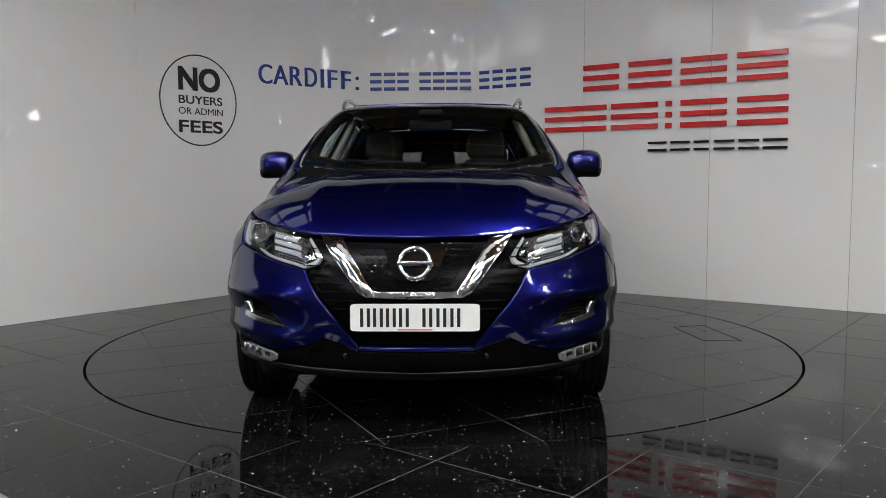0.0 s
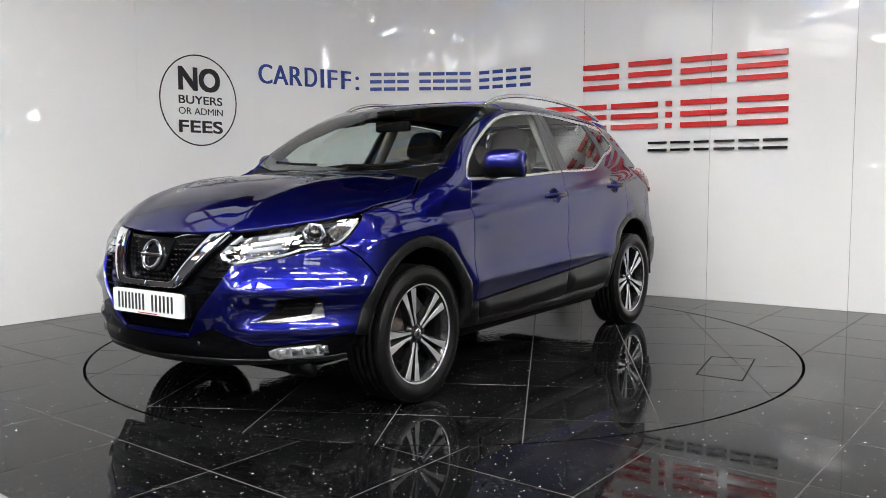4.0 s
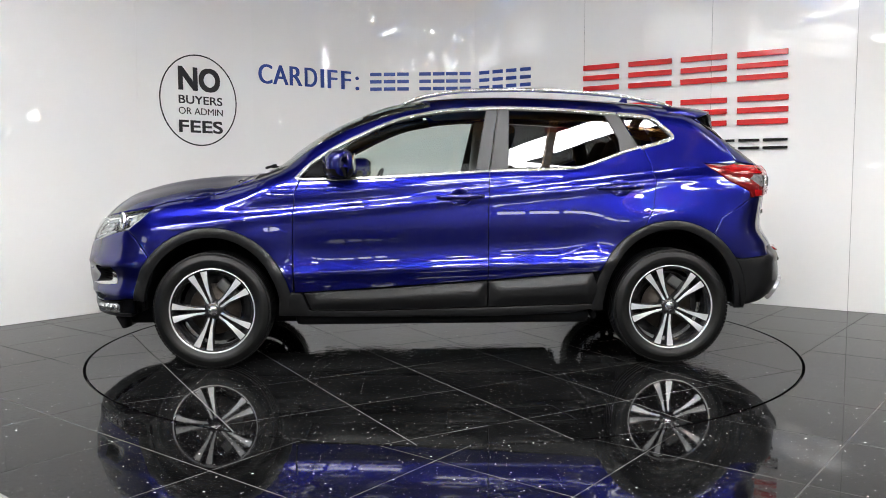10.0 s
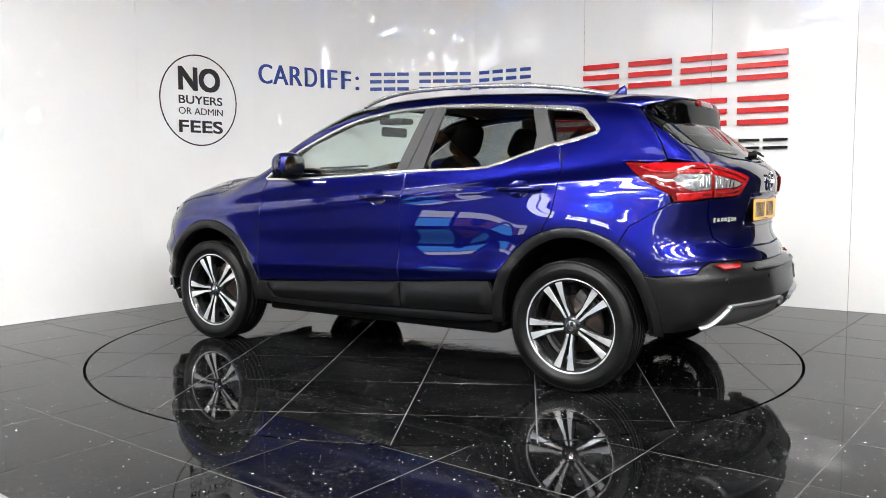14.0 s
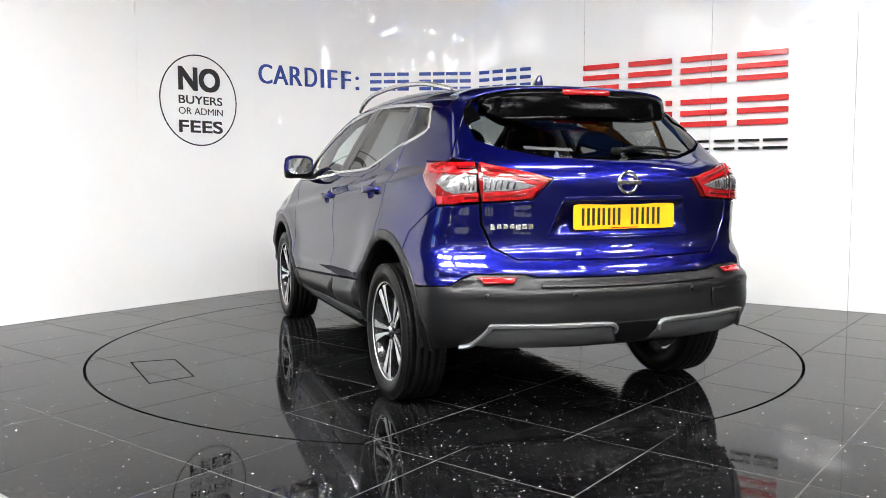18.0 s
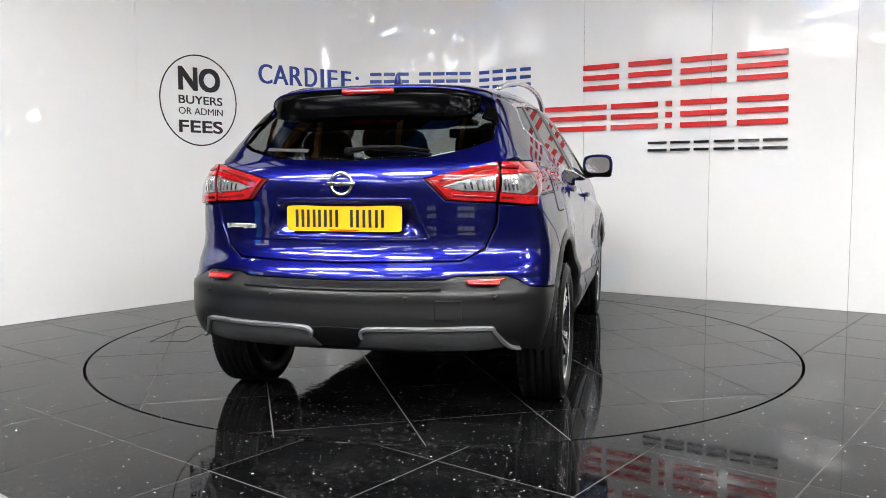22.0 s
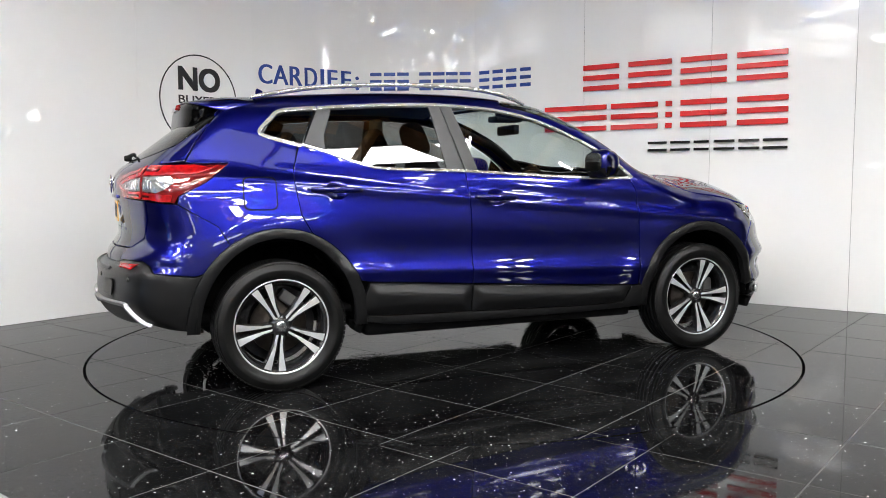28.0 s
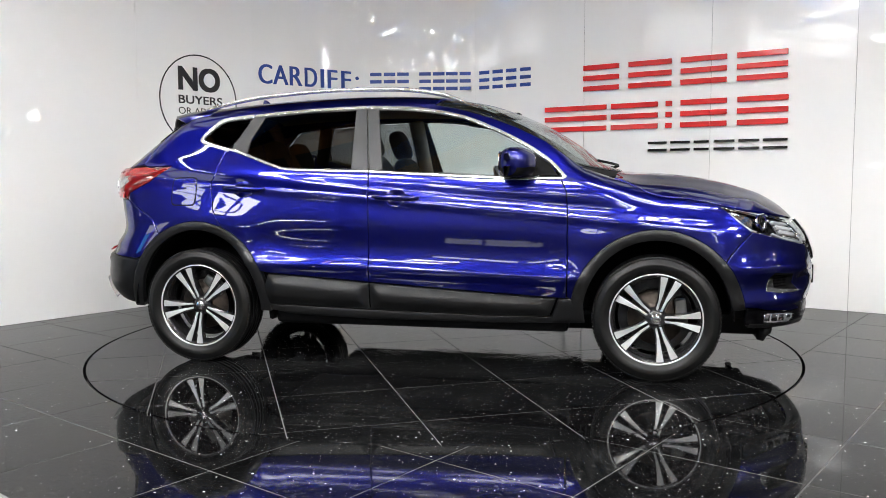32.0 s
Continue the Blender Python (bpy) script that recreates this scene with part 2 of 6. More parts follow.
def text_shape(words, width, height, depth=0.003):
    """Letters of the built-in font, fitted into width x height, base at the lower left."""
    c = bpy.data.curves.new("letters", "FONT")
    c.body, c.extrude, c.resolution_u = words, 0.0, 6
    ob = bpy.data.objects.new("letters", c)
    scene.collection.objects.link(ob)
    dg = bpy.context.evaluated_depsgraph_get()
    me = bpy.data.meshes.new_from_object(ob.evaluated_get(dg))
    bpy.data.objects.remove(ob)
    V = np.array([v.co for v in me.vertices])
    lo, hi = V.min(0), V.max(0)
    V[:, 0] = (V[:, 0] - lo[0]) * width / (hi[0] - lo[0])
    V[:, 1] = (V[:, 1] - lo[1]) * height / (hi[1] - lo[1])
    V[:, 2] = depth
    F = [tuple(p.vertices) for p in me.polygons]
    # side walls down to the wall
    edges = {}
    for f in F:
        for a, b in zip(f, f[1:] + f[:1]):
            edges[(a, b)] = edges.get((a, b), 0) + 1
    rim = [(a, b) for (a, b) in edges if (b, a) not in edges]
    n = len(V)
    V = [tuple(v) for v in V] + [(v[0], v[1], 0.0) for v in V]
    F += [(b, a, a + n, b + n) for a, b in rim]
    bpy.data.meshes.remove(me)
    return V, F


# ---- the floor, the turntable and the wall ----
R = 2.238
GA, GB = Vector((0.788, -0.616)), Vector((0.616, 0.788))  # the floor's two joint directions
TILE, JOINT = 0.602, 0.0048


def clip_half(poly, n, d):
    """The part of a polygon where n . p <= d."""
    out = []
    for i, a in enumerate(poly):
        b = poly[(i + 1) % len(poly)]
        da, db = a[0] * n[0] + a[1] * n[1] - d, b[0] * n[0] + b[1] * n[1] - d
        if da <= 0:
            out.append(a)
        if (da < 0 < db) or (db < 0 < da):
            t = da / (da - db)
            out.append((a[0] + (b[0] - a[0]) * t, a[1] + (b[1] - a[1]) * t))
    return out


def in_circle(poly, r):
    for i in range(160):
        a = 2 * math.pi * (i + 0.5) / 160
        poly = clip_half(poly, (math.cos(a), math.sin(a)), r)
        if len(poly) < 3:
            return []
    return poly


def slab(poly, thick=0.012):
    """A tile with a small chamfer, top at z = 0."""
    c = Vector((sum(p[0] for p in poly) / len(poly), sum(p[1] for p in poly) / len(poly)))
    n = len(poly)
    V = []
    for p in poly:
        q = Vector(p) + (c - Vector(p)).normalized() * 0.0012
        V.append((q.x, q.y, 0.0))
    V += [(p[0], p[1], -0.0012) for p in poly] + [(p[0], p[1], -thick) for p in poly]
    F = [tuple(range(n))]
    for k in (0, n):
        F += [(k + i, k + n + i, k + n + (i + 1) % n, k + (i + 1) % n) for i in range(n)]
    return V, F


def shape_tile(name, poly, parent, material=None):
    a = sum(poly[i][0] * poly[(i + 1) % len(poly)][1] - poly[(i + 1) % len(poly)][0] * poly[i][1] for i in range(len(poly)))
    if abs(a) < 0.002:
        return
    if a < 0:
        poly = poly[::-1]
    c = Vector((sum(p[0] for p in poly) / len(poly), sum(p[1] for p in poly) / len(poly), 0))
    V, F = slab([(p[0] - c.x, p[1] - c.y) for p in poly])
    put(name, mesh_of(name, V, F, material or GRANITE, smooth=False), parent,
        m=pose(c.x, c.y, random.uniform(-0.0002, 0.0002), random.uniform(-0.03, 0.03), random.uniform(-0.03, 0.03)))


def ring_sheet(r0, half, z, hole=128):
    """A square sheet with a round hole."""
    V, F = [], []
    for i in range(hole):
        a = 2 * math.pi * i / hole
        c, s = math.cos(a), math.sin(a)
        k = half / max(abs(c), abs(s))
        V += [(r0 * c, r0 * s, z), (k * c, k * s, z)]
    for i in range(hole):
        j = (i + 1) % hole
        F.append((2 * i, 2 * i + 1, 2 * j + 1, 2 * j))
    return V, F


floor = tagged(put("floor", mesh_of("floor", *ring_sheet(R + 0.012, 20.0, -0.0010), GROUT, smooth=False)),
               "polished black granite tile floor with pale grout lines", "floor", kind="structure")
pit = lathe([(R + 0.012, -0.0010), (R + 0.012, -0.06), (0.02, -0.06)], 128, "z")
tagged(put("floor_pit", mesh_of("floor_pit", *pit, SEAM)), "dark recess under the turntable disc", "floor", kind="structure")
turntable = tagged(put("turntable", mesh_of("turntable", *lathe([(0.0005, -0.0010), (R - 0.014, -0.0010), (R - 0.014, -0.05), (0.0005, -0.05)], 160, "z"), GROUT, smooth=False)),
                   "round tiled turntable disc of polished black granite flush with the floor", "turntable")


def tiles_on_disc():
    g = radians(27.6)
    u, v = Vector((math.cos(g), math.sin(g))), Vector((-math.sin(g), math.cos(g)))
    j = JOINT / 2
    for a in range(-4, 4):
        for b in range(-4, 4):
            cell = [(a * 0.6 + j, b * 0.6 + j), ((a + 1) * 0.6 - j, b * 0.6 + j), ((a + 1) * 0.6 - j, (b + 1) * 0.6 - j), (a * 0.6 + j, (b + 1) * 0.6 - j)]
            poly = in_circle([tuple(u * p[0] + v * p[1]) for p in cell], R - 0.009)
            if len(poly) > 2:
                c = u * (a * 0.6 + 0.3) + v * (b * 0.6 + 0.3)
                shape_tile("tile", poly, turntable, GRANITE_WET if abs(c.x) < 1.9 and abs(c.y) < 0.95 else GRANITE)
    # a loose piece with open dark joints near the rim
    ring = [Vector(p) for p in ((0.055, 1.985), (-0.53, 1.90), (-0.455, 1.665), (0.045, 1.735))]
    for a, b in zip(ring, ring[1:] + ring[:1]):
        d = (b - a).normalized()
        n = Vector((-d.y, d.x)) * 0.003
        a, b = a - d * 0.002, b + d * 0.002
        put("open_joint", mesh_of("open_joint", *prism([tuple(a - n), tuple(b - n), tuple(b + n), tuple(a + n)], -0.004, 0.0012), SEAM, smooth=False), turntable)


def tiles_on_floor():
    from mathutils.geometry import delaunay_2d_cdt
    j = JOINT / 2
    far = []
    for a in range(-32, 34):
        for b in range(-34, 30):
            lo = (0.858 + a * TILE, -1.32 + b * TILE)
            cell = [(lo[0] + j, lo[1] + j), (lo[0] + TILE - j, lo[1] + j), (lo[0] + TILE - j, lo[1] + TILE - j), (lo[0] + j, lo[1] + TILE - j)]
            poly = [GA * p[0] + GB * p[1] for p in cell]
            c = (poly[0] + poly[2]) / 2
            if abs(c.x) > 8.6 or not -14.6 < c.y < 5.6:
                continue
            rs = [p.length for p in poly]
            if max(rs) < R + 0.01:
                continue
            if min(rs) > R + 0.45 or (min(rs) > R + 0.012 and abs(c.length - R) > 0.43):
                if c.length > 4.6 or c.y > 3.6:
                    far.append(slab([tuple(p) for p in poly]))
                else:
                    shape_tile("tile", [tuple(p) for p in poly], floor)
                continue
            # cut by the round opening
            rim = [Vector((math.cos(2 * math.pi * k / 240), math.sin(2 * math.pi * k / 240))) * (R + 0.007) for k in range(240)]
            n = len(poly)
            res = delaunay_2d_cdt(list(poly) + rim, [(i, (i + 1) % n) for i in range(n)] + [(n + k, n + (k + 1) % 240) for k in range(240)], [], 0, 1e-5)
            vs, fs = res[0], res[2]
            keep = []
            for f in fs:
                m = sum((vs[i] for i in f), Vector((0, 0))) / len(f)
                la, lb = m.dot(GA) - lo[0], m.dot(GB) - lo[1]
                if m.length > R + 0.0068 and 0 < la < TILE and 0 < lb < TILE:
                    keep.append(tuple(f))
            if keep:
                used = sorted({i for f in keep for i in f})
                ix = {o: k for k, o in enumerate(used)}
                top = [(vs[i].x - c.x, vs[i].y - c.y, 0.0) for i in used]
                F = [tuple(ix[i] for i in f) for f in keep]
                F = [f if ((Vector(top[f[1]]) - Vector(top[f[0]])).cross(Vector(top[f[2]]) - Vector(top[f[0]]))).z > 0 else f[::-1] for f in F]
                n2 = len(top)
                pairs = {(a2, b2) for f in F for a2, b2 in zip(f, f[1:] + f[:1])}
                V = top + [(x, y, -0.012) for x, y, z in top]
                F += [(b2, a2, a2 + n2, b2 + n2) for a2, b2 in pairs if (b2, a2) not in pairs]
                put("tile", mesh_of("tile", V, F, GRANITE, smooth=False), floor, m=pose(c.x, c.y, 0))
    tagged(put("tile_field", mesh_of("tile_field", *join(*far), GRANITE, smooth=False), floor), kind="stuff")


CORNERS = [Vector(c) for c in ((-4.35, -0.723), (-4.075, -0.382), (-3.32, 0.554), (-2.565, 1.49), (-1.811, 2.426), (-0.865, 3.165), (0.335, 3.1), (1.345, 2.43), (2.334, 1.751), (3.273, 1.101), (4.02, 0.585))]


def on_wall(i, s, z, off=0.0):
    """A place on wall panel i: x along the panel, y up, z out of the wall."""
    a, b = CORNERS[i + 2], CORNERS[i + 3]
    d = (b - a).normalized()
    n = Vector((d.y, -d.x))
    p = a + d * s + n * off
    return Matrix(((d.x, 0, n.x, p.x), (d.y, 0, n.y, p.y), (0, 1, 0, z), (0, 0, 0, 1)))


def wall_panels():
    wall = put("wall_curved", mesh_of("wall_curved", *join(*[prism_wall(CORNERS[i], CORNERS[i + 1]) for i in range(len(CORNERS) - 1)]), WALLJOINT, smooth=False))
    tagged(wall, "curved backdrop wall of glossy white panels", "wall", kind="structure")
    for i in range(len(CORNERS) - 1):
        a, b = CORNERS[i], CORNERS[i + 1]
        L = (b - a).length
        gap = 0.0010 if i < 5 else 0.0025
        V, F = box(gap, L - gap, 0.002, 3.4, 0.0, 0.008, 0.0012)
        m = on_wall(i - 2, 0, 0, 0.0)
        # the sheets bend gently from joint to joint
        ends = []
        for k in (i, i + 1):
            p, q = CORNERS[max(k - 1, 0)], CORNERS[min(k + 1, len(CORNERS) - 1)]
            d = (q - p).normalized()
            ends.append(m.to_3x3().inverted() @ Vector((d.y, -d.x, 0)))
        N = [ends[0].lerp(ends[1], x / L).normalized() if z > 0.004 else Vector((0, 0, -1)) for x, y, z in V]
        put("panel", mesh_of("panel", V, F, WALL, normals=N), wall, m=m)
    return wall


def prism_wall(a, b):
    d = (b - a).normalized()
    n = Vector((d.y, -d.x)) * -0.12
    return prism([tuple(a), tuple(b), tuple(b + n), tuple(a + n)], 0.0, 3.4)


def hall():
    def wall(name, x0, x1, y0, y1, z0, z1, m, label):
        return tagged(put(name, mesh_of(name, *box(x0, x1, y0, y1, z0, z1), m, smooth=False)), label, "wall", kind="structure")
    wall("wall_north", -9, 9, 6.0, 6.2, -0.003, 5.4, HALL_GREY, "plain grey hall wall")
    wall("wall_south", -9, 9, -15.2, -15.0, -0.003, 5.4, HALL_GREY, "plain grey hall wall")
    # unseen west and east walls, darkened to deepen the flank's reflections
    wall("wall_west", -9.2, -9, -15.2, 6.2, -0.003, 5.4, HALL_DARK, "plain unseen hall wall, darkened to keep the car's reflections dark")
    wall("wall_east", 9, 9.2, -15.2, 6.2, -0.003, 5.4, HALL_DARK, "plain unseen hall wall, darkened to keep the car's reflections dark")
    tagged(put("ceiling", mesh_of("ceiling", *box(-9.2, 9.2, -15.2, 6.2, 5.4, 5.5), CEIL, smooth=False)), "dark boarded hall ceiling", "ceiling", kind="structure")
    beam = None
    for y in (-13.0, -10.0, -7.2, -2.2, 0.6, 3.8):
        ob = put("ceiling_beam", mesh_of("ceiling_beam", *join(box(-9, 9, -0.07, 0.07, -0.01, 0.01), box(-9, 9, -0.01, 0.01, -0.24, 0.0), box(-9, 9, -0.07, 0.07, -0.26, -0.24)), BEAM, smooth=False), loc=(0, y, 5.38))
        tagged(ob, "orange painted steel beam under the ceiling", "beam", "ceiling beams")
    for x in (-8.1, -6.9, -5.7, -4.5, -3.3, -2.1, -0.9, 0.3, 1.5, 2.7, 3.9, 5.1, 6.3, 7.5):
        ob = put("purlin", mesh_of("purlin", *box(-0.04, 0.04, -15, 6, -0.12, 0.0, 0.006), TIMBER, smooth=False), loc=(x + 0.02, 0, 5.12))
        tagged(ob, "brown timber purlin under the hall roof", "purlin", "purlins")
    # the sheet at x = -5.2 is an added glow to brighten the windscreen
    for x, y, w, d in ((-0.2, -3.75, 1.5, 0.45), (4.6, 1.5, 2.2, 1.6), (-5.2, 0.6, 2.0, 1.5)):
        ob = put("roof_sheet", mesh_of("roof_sheet", *box(-w, w, -d, d, -0.02, 0.0, 0.004), ROOF_SHEET, smooth=False), loc=(x, y, 5.397))
        tagged(ob, "dim grey translucent roof light sheet", "roof sheet", "roof sheets")
    for x, y, a, h in ((-0.7, -2.35, 16, 4.5), (0.3, -0.55, 17, 4.5), (0.3, 1.5, 16, 4.5), (0.0, -9.2, -6, 8.6)):
        ob = put("blue_girder", mesh_of("blue_girder", *join(box(-h, h, -0.09, 0.09, -0.03, 0.0), box(-h, h, -0.012, 0.012, -0.33, -0.03), box(-h, h, -0.09, 0.09, -0.36, -0.33)), BLUE_STEEL, smooth=False), m=pose(x, y, 4.98, 0, 0, a))
        tagged(ob, "blue painted steel girder under the ceiling", "girder", "girders")
    ob = put("roof_brace", mesh_of("roof_brace", *box(-1.6, 1.6, -0.09, 0.09, -0.10, 0.0, 0.01), BEAM, smooth=False), m=pose(-0.5, -2.68, 5.0, 0, 0, 14))
    tagged(ob, "orange painted steel brace under the ceiling", "brace")
    for x in (-6.5, 6.5):
        ob = put("blue_girder", mesh_of("blue_girder", *box(-0.08, 0.08, -15, 6, -0.3, 0.0, 0.01), BLUE_STEEL, smooth=False), loc=(x, 0, 5.1))
        tagged(ob, "blue painted steel girder under the ceiling", "girder", "girders")
    # skylights and tube lamps
    # (6.3, -4.2) is an added skylight that lifts the blue of the flank
    places = [(x, -5.1, 0, 0.9, 0.45) for x in (-6.0, -3.6, -1.2)] + [(1.8, -3.14, -6, 0.6, 0.06), (2.02, -2.54, 26, 1.22, 0.13), (6.3, -4.2, 0, 0.9, 0.45)]
    places += [(x, -8.0, 0, 0.9, 0.45) for x in (-6.0, 1.2, 3.6, 6.0)] + [(x, -12.0, 0, 0.9, 0.45) for x in (-6.0, 1.2, 3.6, 6.0)]
    for x, y, a, w, d in places:
        ob = put("skylight", mesh_of("skylight", *box(-w - 0.05, w + 0.05, -d - 0.05, d + 0.05, -0.02, 0.0, 0.004), SEAM, smooth=False), m=pose(x, y, 5.385, 0, 0, a))
        tagged(ob, "bright rectangular skylight panel in the ceiling", "skylight", "skylights")
        put("pane", mesh_of("pane", *box(-w, w, -d, d, -0.03, -0.022), SKY, smooth=False), ob)
    # high daylight windows and small floods
    # the dimmer window at y = -6.5 is added for a bumper highlight
    for y in (-11.05, -9.15, -6.5):
        ob = put("hall_window", mesh_of("hall_window", *join(box(0, 0.06, -0.9, 0.9, 4.20, 4.26), box(0, 0.06, -0.9, 0.9, 5.14, 5.20), box(0, 0.06, -0.9, -0.84, 4.26, 5.14), box(0, 0.06, 0.84, 0.9, 4.26, 5.14), box(0, 0.06, -0.84, 0.84, 4.70, 4.76)), DARK, smooth=False), loc=(-9.0, y, 0))
        tagged(ob, "high bright hall window with dark bars", "window", "hall windows")
        for a, b in ((4.27, 4.69), (4.77, 5.13)):
            put("pane", mesh_of("pane", *box(0.01, 0.03, -0.83, 0.83, a, b), WINDOW if y < -7 else WINDOW_FILL, smooth=False), ob)
    # door-shaped lit panes on the west wall, standing in for an unknown source
    ob = put("west_light_panes", mesh_of("west_light_panes", *join(box(0, 0.08, -0.86, -0.78, 0.0, 2.5), box(0, 0.08, 0.78, 0.86, 0.0, 2.5), box(0, 0.08, -0.78, 0.78, 2.42, 2.5), box(0, 0.07, -0.78, 0.78, 0.0, 0.35), box(0, 0.07, -0.78, 0.78, 1.68, 1.76), box(0, 0.07, 0.06, 0.12, 0.35, 2.42), box(0, 0.07, -0.28, -0.22, 0.35, 1.68)), DARK, smooth=False), loc=(-9.0, -5.15, 0))
    tagged(ob, "lit white, pink and blue panes in a dark frame, standing in for an unknown bright source", "door", "hall doors")
    for a, b, c, d, m in ((-0.77, -0.29, 0.36, 1.67, GLOW_WHITE), (-0.21, 0.05, 0.36, 1.67, GLOW_PINK), (0.13, 0.77, 0.36, 1.67, GLOW_BLUE), (-0.77, 0.05, 1.77, 2.41, GLOW_WHITE), (0.13, 0.77, 1.77, 2.41, GLOW_WHITE)):
        put("pane", mesh_of("pane", *box(0.02, 0.04, a, b, c, d), m, smooth=False), ob)
    for x, z, w, h in ((1.25, 4.38, 0.42, 0.42), (-0.45, 4.50, 0.42, 0.48), (-3.7, 4.78, 0.55, 0.42), (-6.6, 4.55, 0.9, 0.62)):
        ob = put("hall_window", mesh_of("hall_window", *join(box(-w, w, 0, 0.05, z - 0.06, z), box(-w, w, 0, 0.05, z + h, z + h + 0.06), box(-w, 0.06 - w, 0, 0.05, z, z + h), box(w - 0.06, w, 0, 0.05, z, z + h)), DARK, smooth=False), loc=(x, -15.0, 0))
        tagged(ob, "high bright hall window with a dark frame", "window", "hall windows")
        V, F = prism([(0.10 - w, z + 0.02), (w * 0.45, z + 0.02), (w - 0.10, z + h - 0.02), (-w * 0.4, z + h - 0.02)], 0.01, 0.03)
        put("pane", mesh_of("pane", [(a, c, b) for a, b, c in V], F, SMALL_PANE, smooth=False), ob)
    # broad unseen windows lower on the south wall, added to light the doors
    for x, w in ((-5.0, 1.7), (-0.9, 0.6), (3.4, 1.2)):
        ob = put("hall_window", mesh_of("hall_window", *join(box(-w, w, 0, 0.06, 2.84, 2.90), box(-w, w, 0, 0.06, 3.40, 3.46), *[box(a - 0.04, a + 0.04, 0, 0.06, 2.90, 3.40) for a in (0.04 - w, -w / 3, w / 3, w - 0.04)]), DARK, smooth=False), loc=(x, -15.0, 0))
        tagged(ob, "added broad hall window with dark glazing bars, unseen fill light for the doors", "window", "hall windows")
        for a, b in ((0.09 - w, -w / 3 - 0.05), (0.05 - w / 3, w / 3 - 0.05), (w / 3 + 0.05, w - 0.09)):
            put("pane", mesh_of("pane", *box(a, b, 0.01, 0.03, 2.91, 3.39), WINDOW_FILL, smooth=False), ob)
    # lit on the east wall: upright strips, two leaning tube pairs and a round spot
    # the wide upright strips stand in for narrow windows mirrored in the backdrop
    for y, z0, z1, lean, r in ((-6.95, 3.55, 4.5, 0.0, 0.10), (-7.5, 3.5, 4.45, 0.0, 0.10), (-2.12, 3.31, 3.96, 0.41, 0.017), (-2.02, 3.31, 3.96, 0.41, 0.017), (-2.62, 3.36, 3.9, -0.10, 0.017), (-2.52, 3.34, 3.9, -0.10, 0.017)):
        ob = put("wall_lamp", mesh_of("wall_lamp", *tube([(0.0, -0.06 * lean, z0 - 0.05), (0.0, lean * 1.06, z1 + 0.05)], r * 1.3 + 0.02, 0.04, 8, up=(1, 0, 0)), DARK, smooth=False), loc=(8.96, y, 0))
        tagged(ob, "long lit strip on the hall wall", "lamp", "wall lamps")
        put("tube", mesh_of("tube", *tube([(-0.06, 0, z0), (-0.06, lean, z1)], r, 0.02, n=10, up=(1, 0, 0)), TUBE_DIM if lean else TUBE), ob)
    ob = put("wall_spot", mesh_of("wall_spot", *moved(lathe([(0.0005, 0.0), (0.10, 0.0), (0.11, 0.02), (0.08, 0.10), (0.0005, 0.11)], 24), pose(0, 0, 0, 0, 0, -90)), DARK), loc=(8.89, -2.16, 2.46))
    tagged(ob, "round lit spot lamp on the hall wall", "lamp")
    put("lens", mesh_of("lens", *moved(lathe([(0.0005, 0.0), (0.09, 0.0), (0.09, 0.012), (0.0005, 0.012)], 24), pose(-0.02, 0, 0, 0, 0, -90)), FLOOD), ob)
    ob = put("wall_lamp", mesh_of("wall_lamp", *box(0.0, 0.05, -0.8, 0.8, 1.36, 1.48, 0.01), DARK), loc=(-9.0, -12.8, 0))
    tagged(ob, "long lit strip on the hall wall", "lamp", "wall lamps")
    put("tube", mesh_of("tube", *tube([(0.08, -0.75, 1.42), (0.08, 0.75, 1.42)], 0.02, n=10), TUBE), ob)
    for x, y in ((3.4, -4.0), (4.1, -5.0), (4.9, -4.2), (5.6, -5.4), (3.0, -6.2), (6.3, -4.6), (-2.6, -5.8), (-4.4, -6.0)):
        ob = put("flood_lamp", mesh_of("flood_lamp", *box(-0.14, 0.14, -0.10, 0.10, 0.0, 0.08, 0.012), DARK), loc=(x, y, 4.6))
        tagged(ob, "small lit flood lamp under the ceiling", "lamp", "flood lamps")
        put("lens", mesh_of("lens", *box(-0.11, 0.11, -0.07, 0.07, -0.012, -0.002, 0.004), FLOOD, smooth=False), ob)
        put("rod", mesh_of("rod", *tube([(0, 0, 0.08), (0, 0, 0.79)], 0.008, n=6), DARK), ob)
    rows = [(x, -1.5, 4.6, 0) for x in (-4.5, 4.5)] + [(x, -6.4, 4.3, 0) for x in (-4.5, -1.5, 1.5, 4.5)] + [(x, y, 4.1, 90) for x in (-5.4, -2.2, 2.2, 5.4) for y in (-9.4, -11.6, -13.6)]
    for x, y, z, a in rows:
        ob = put("tube_lamp", mesh_of("tube_lamp", *box(-0.78, 0.78, -0.05, 0.05, 0.0, 0.06, 0.008), HALL_GREY), m=pose(x, y, z, 0, 0, a))
        tagged(ob, "lit fluorescent tube lamp hung below the ceiling", "lamp", "tube lamps")
        put("tube", mesh_of("tube", *tube([(-0.74, 0, -0.03), (0.74, 0, -0.03)], 0.019, n=10), TUBE), ob)
        put("cable", mesh_of("cable", *join(tube([(-0.6, 0, 0.06), (-0.6, 0, 5.38 - z)], 0.004, n=5), tube([(0.6, 0, 0.06), (0.6, 0, 5.38 - z)], 0.004, n=5)), DARK), ob)


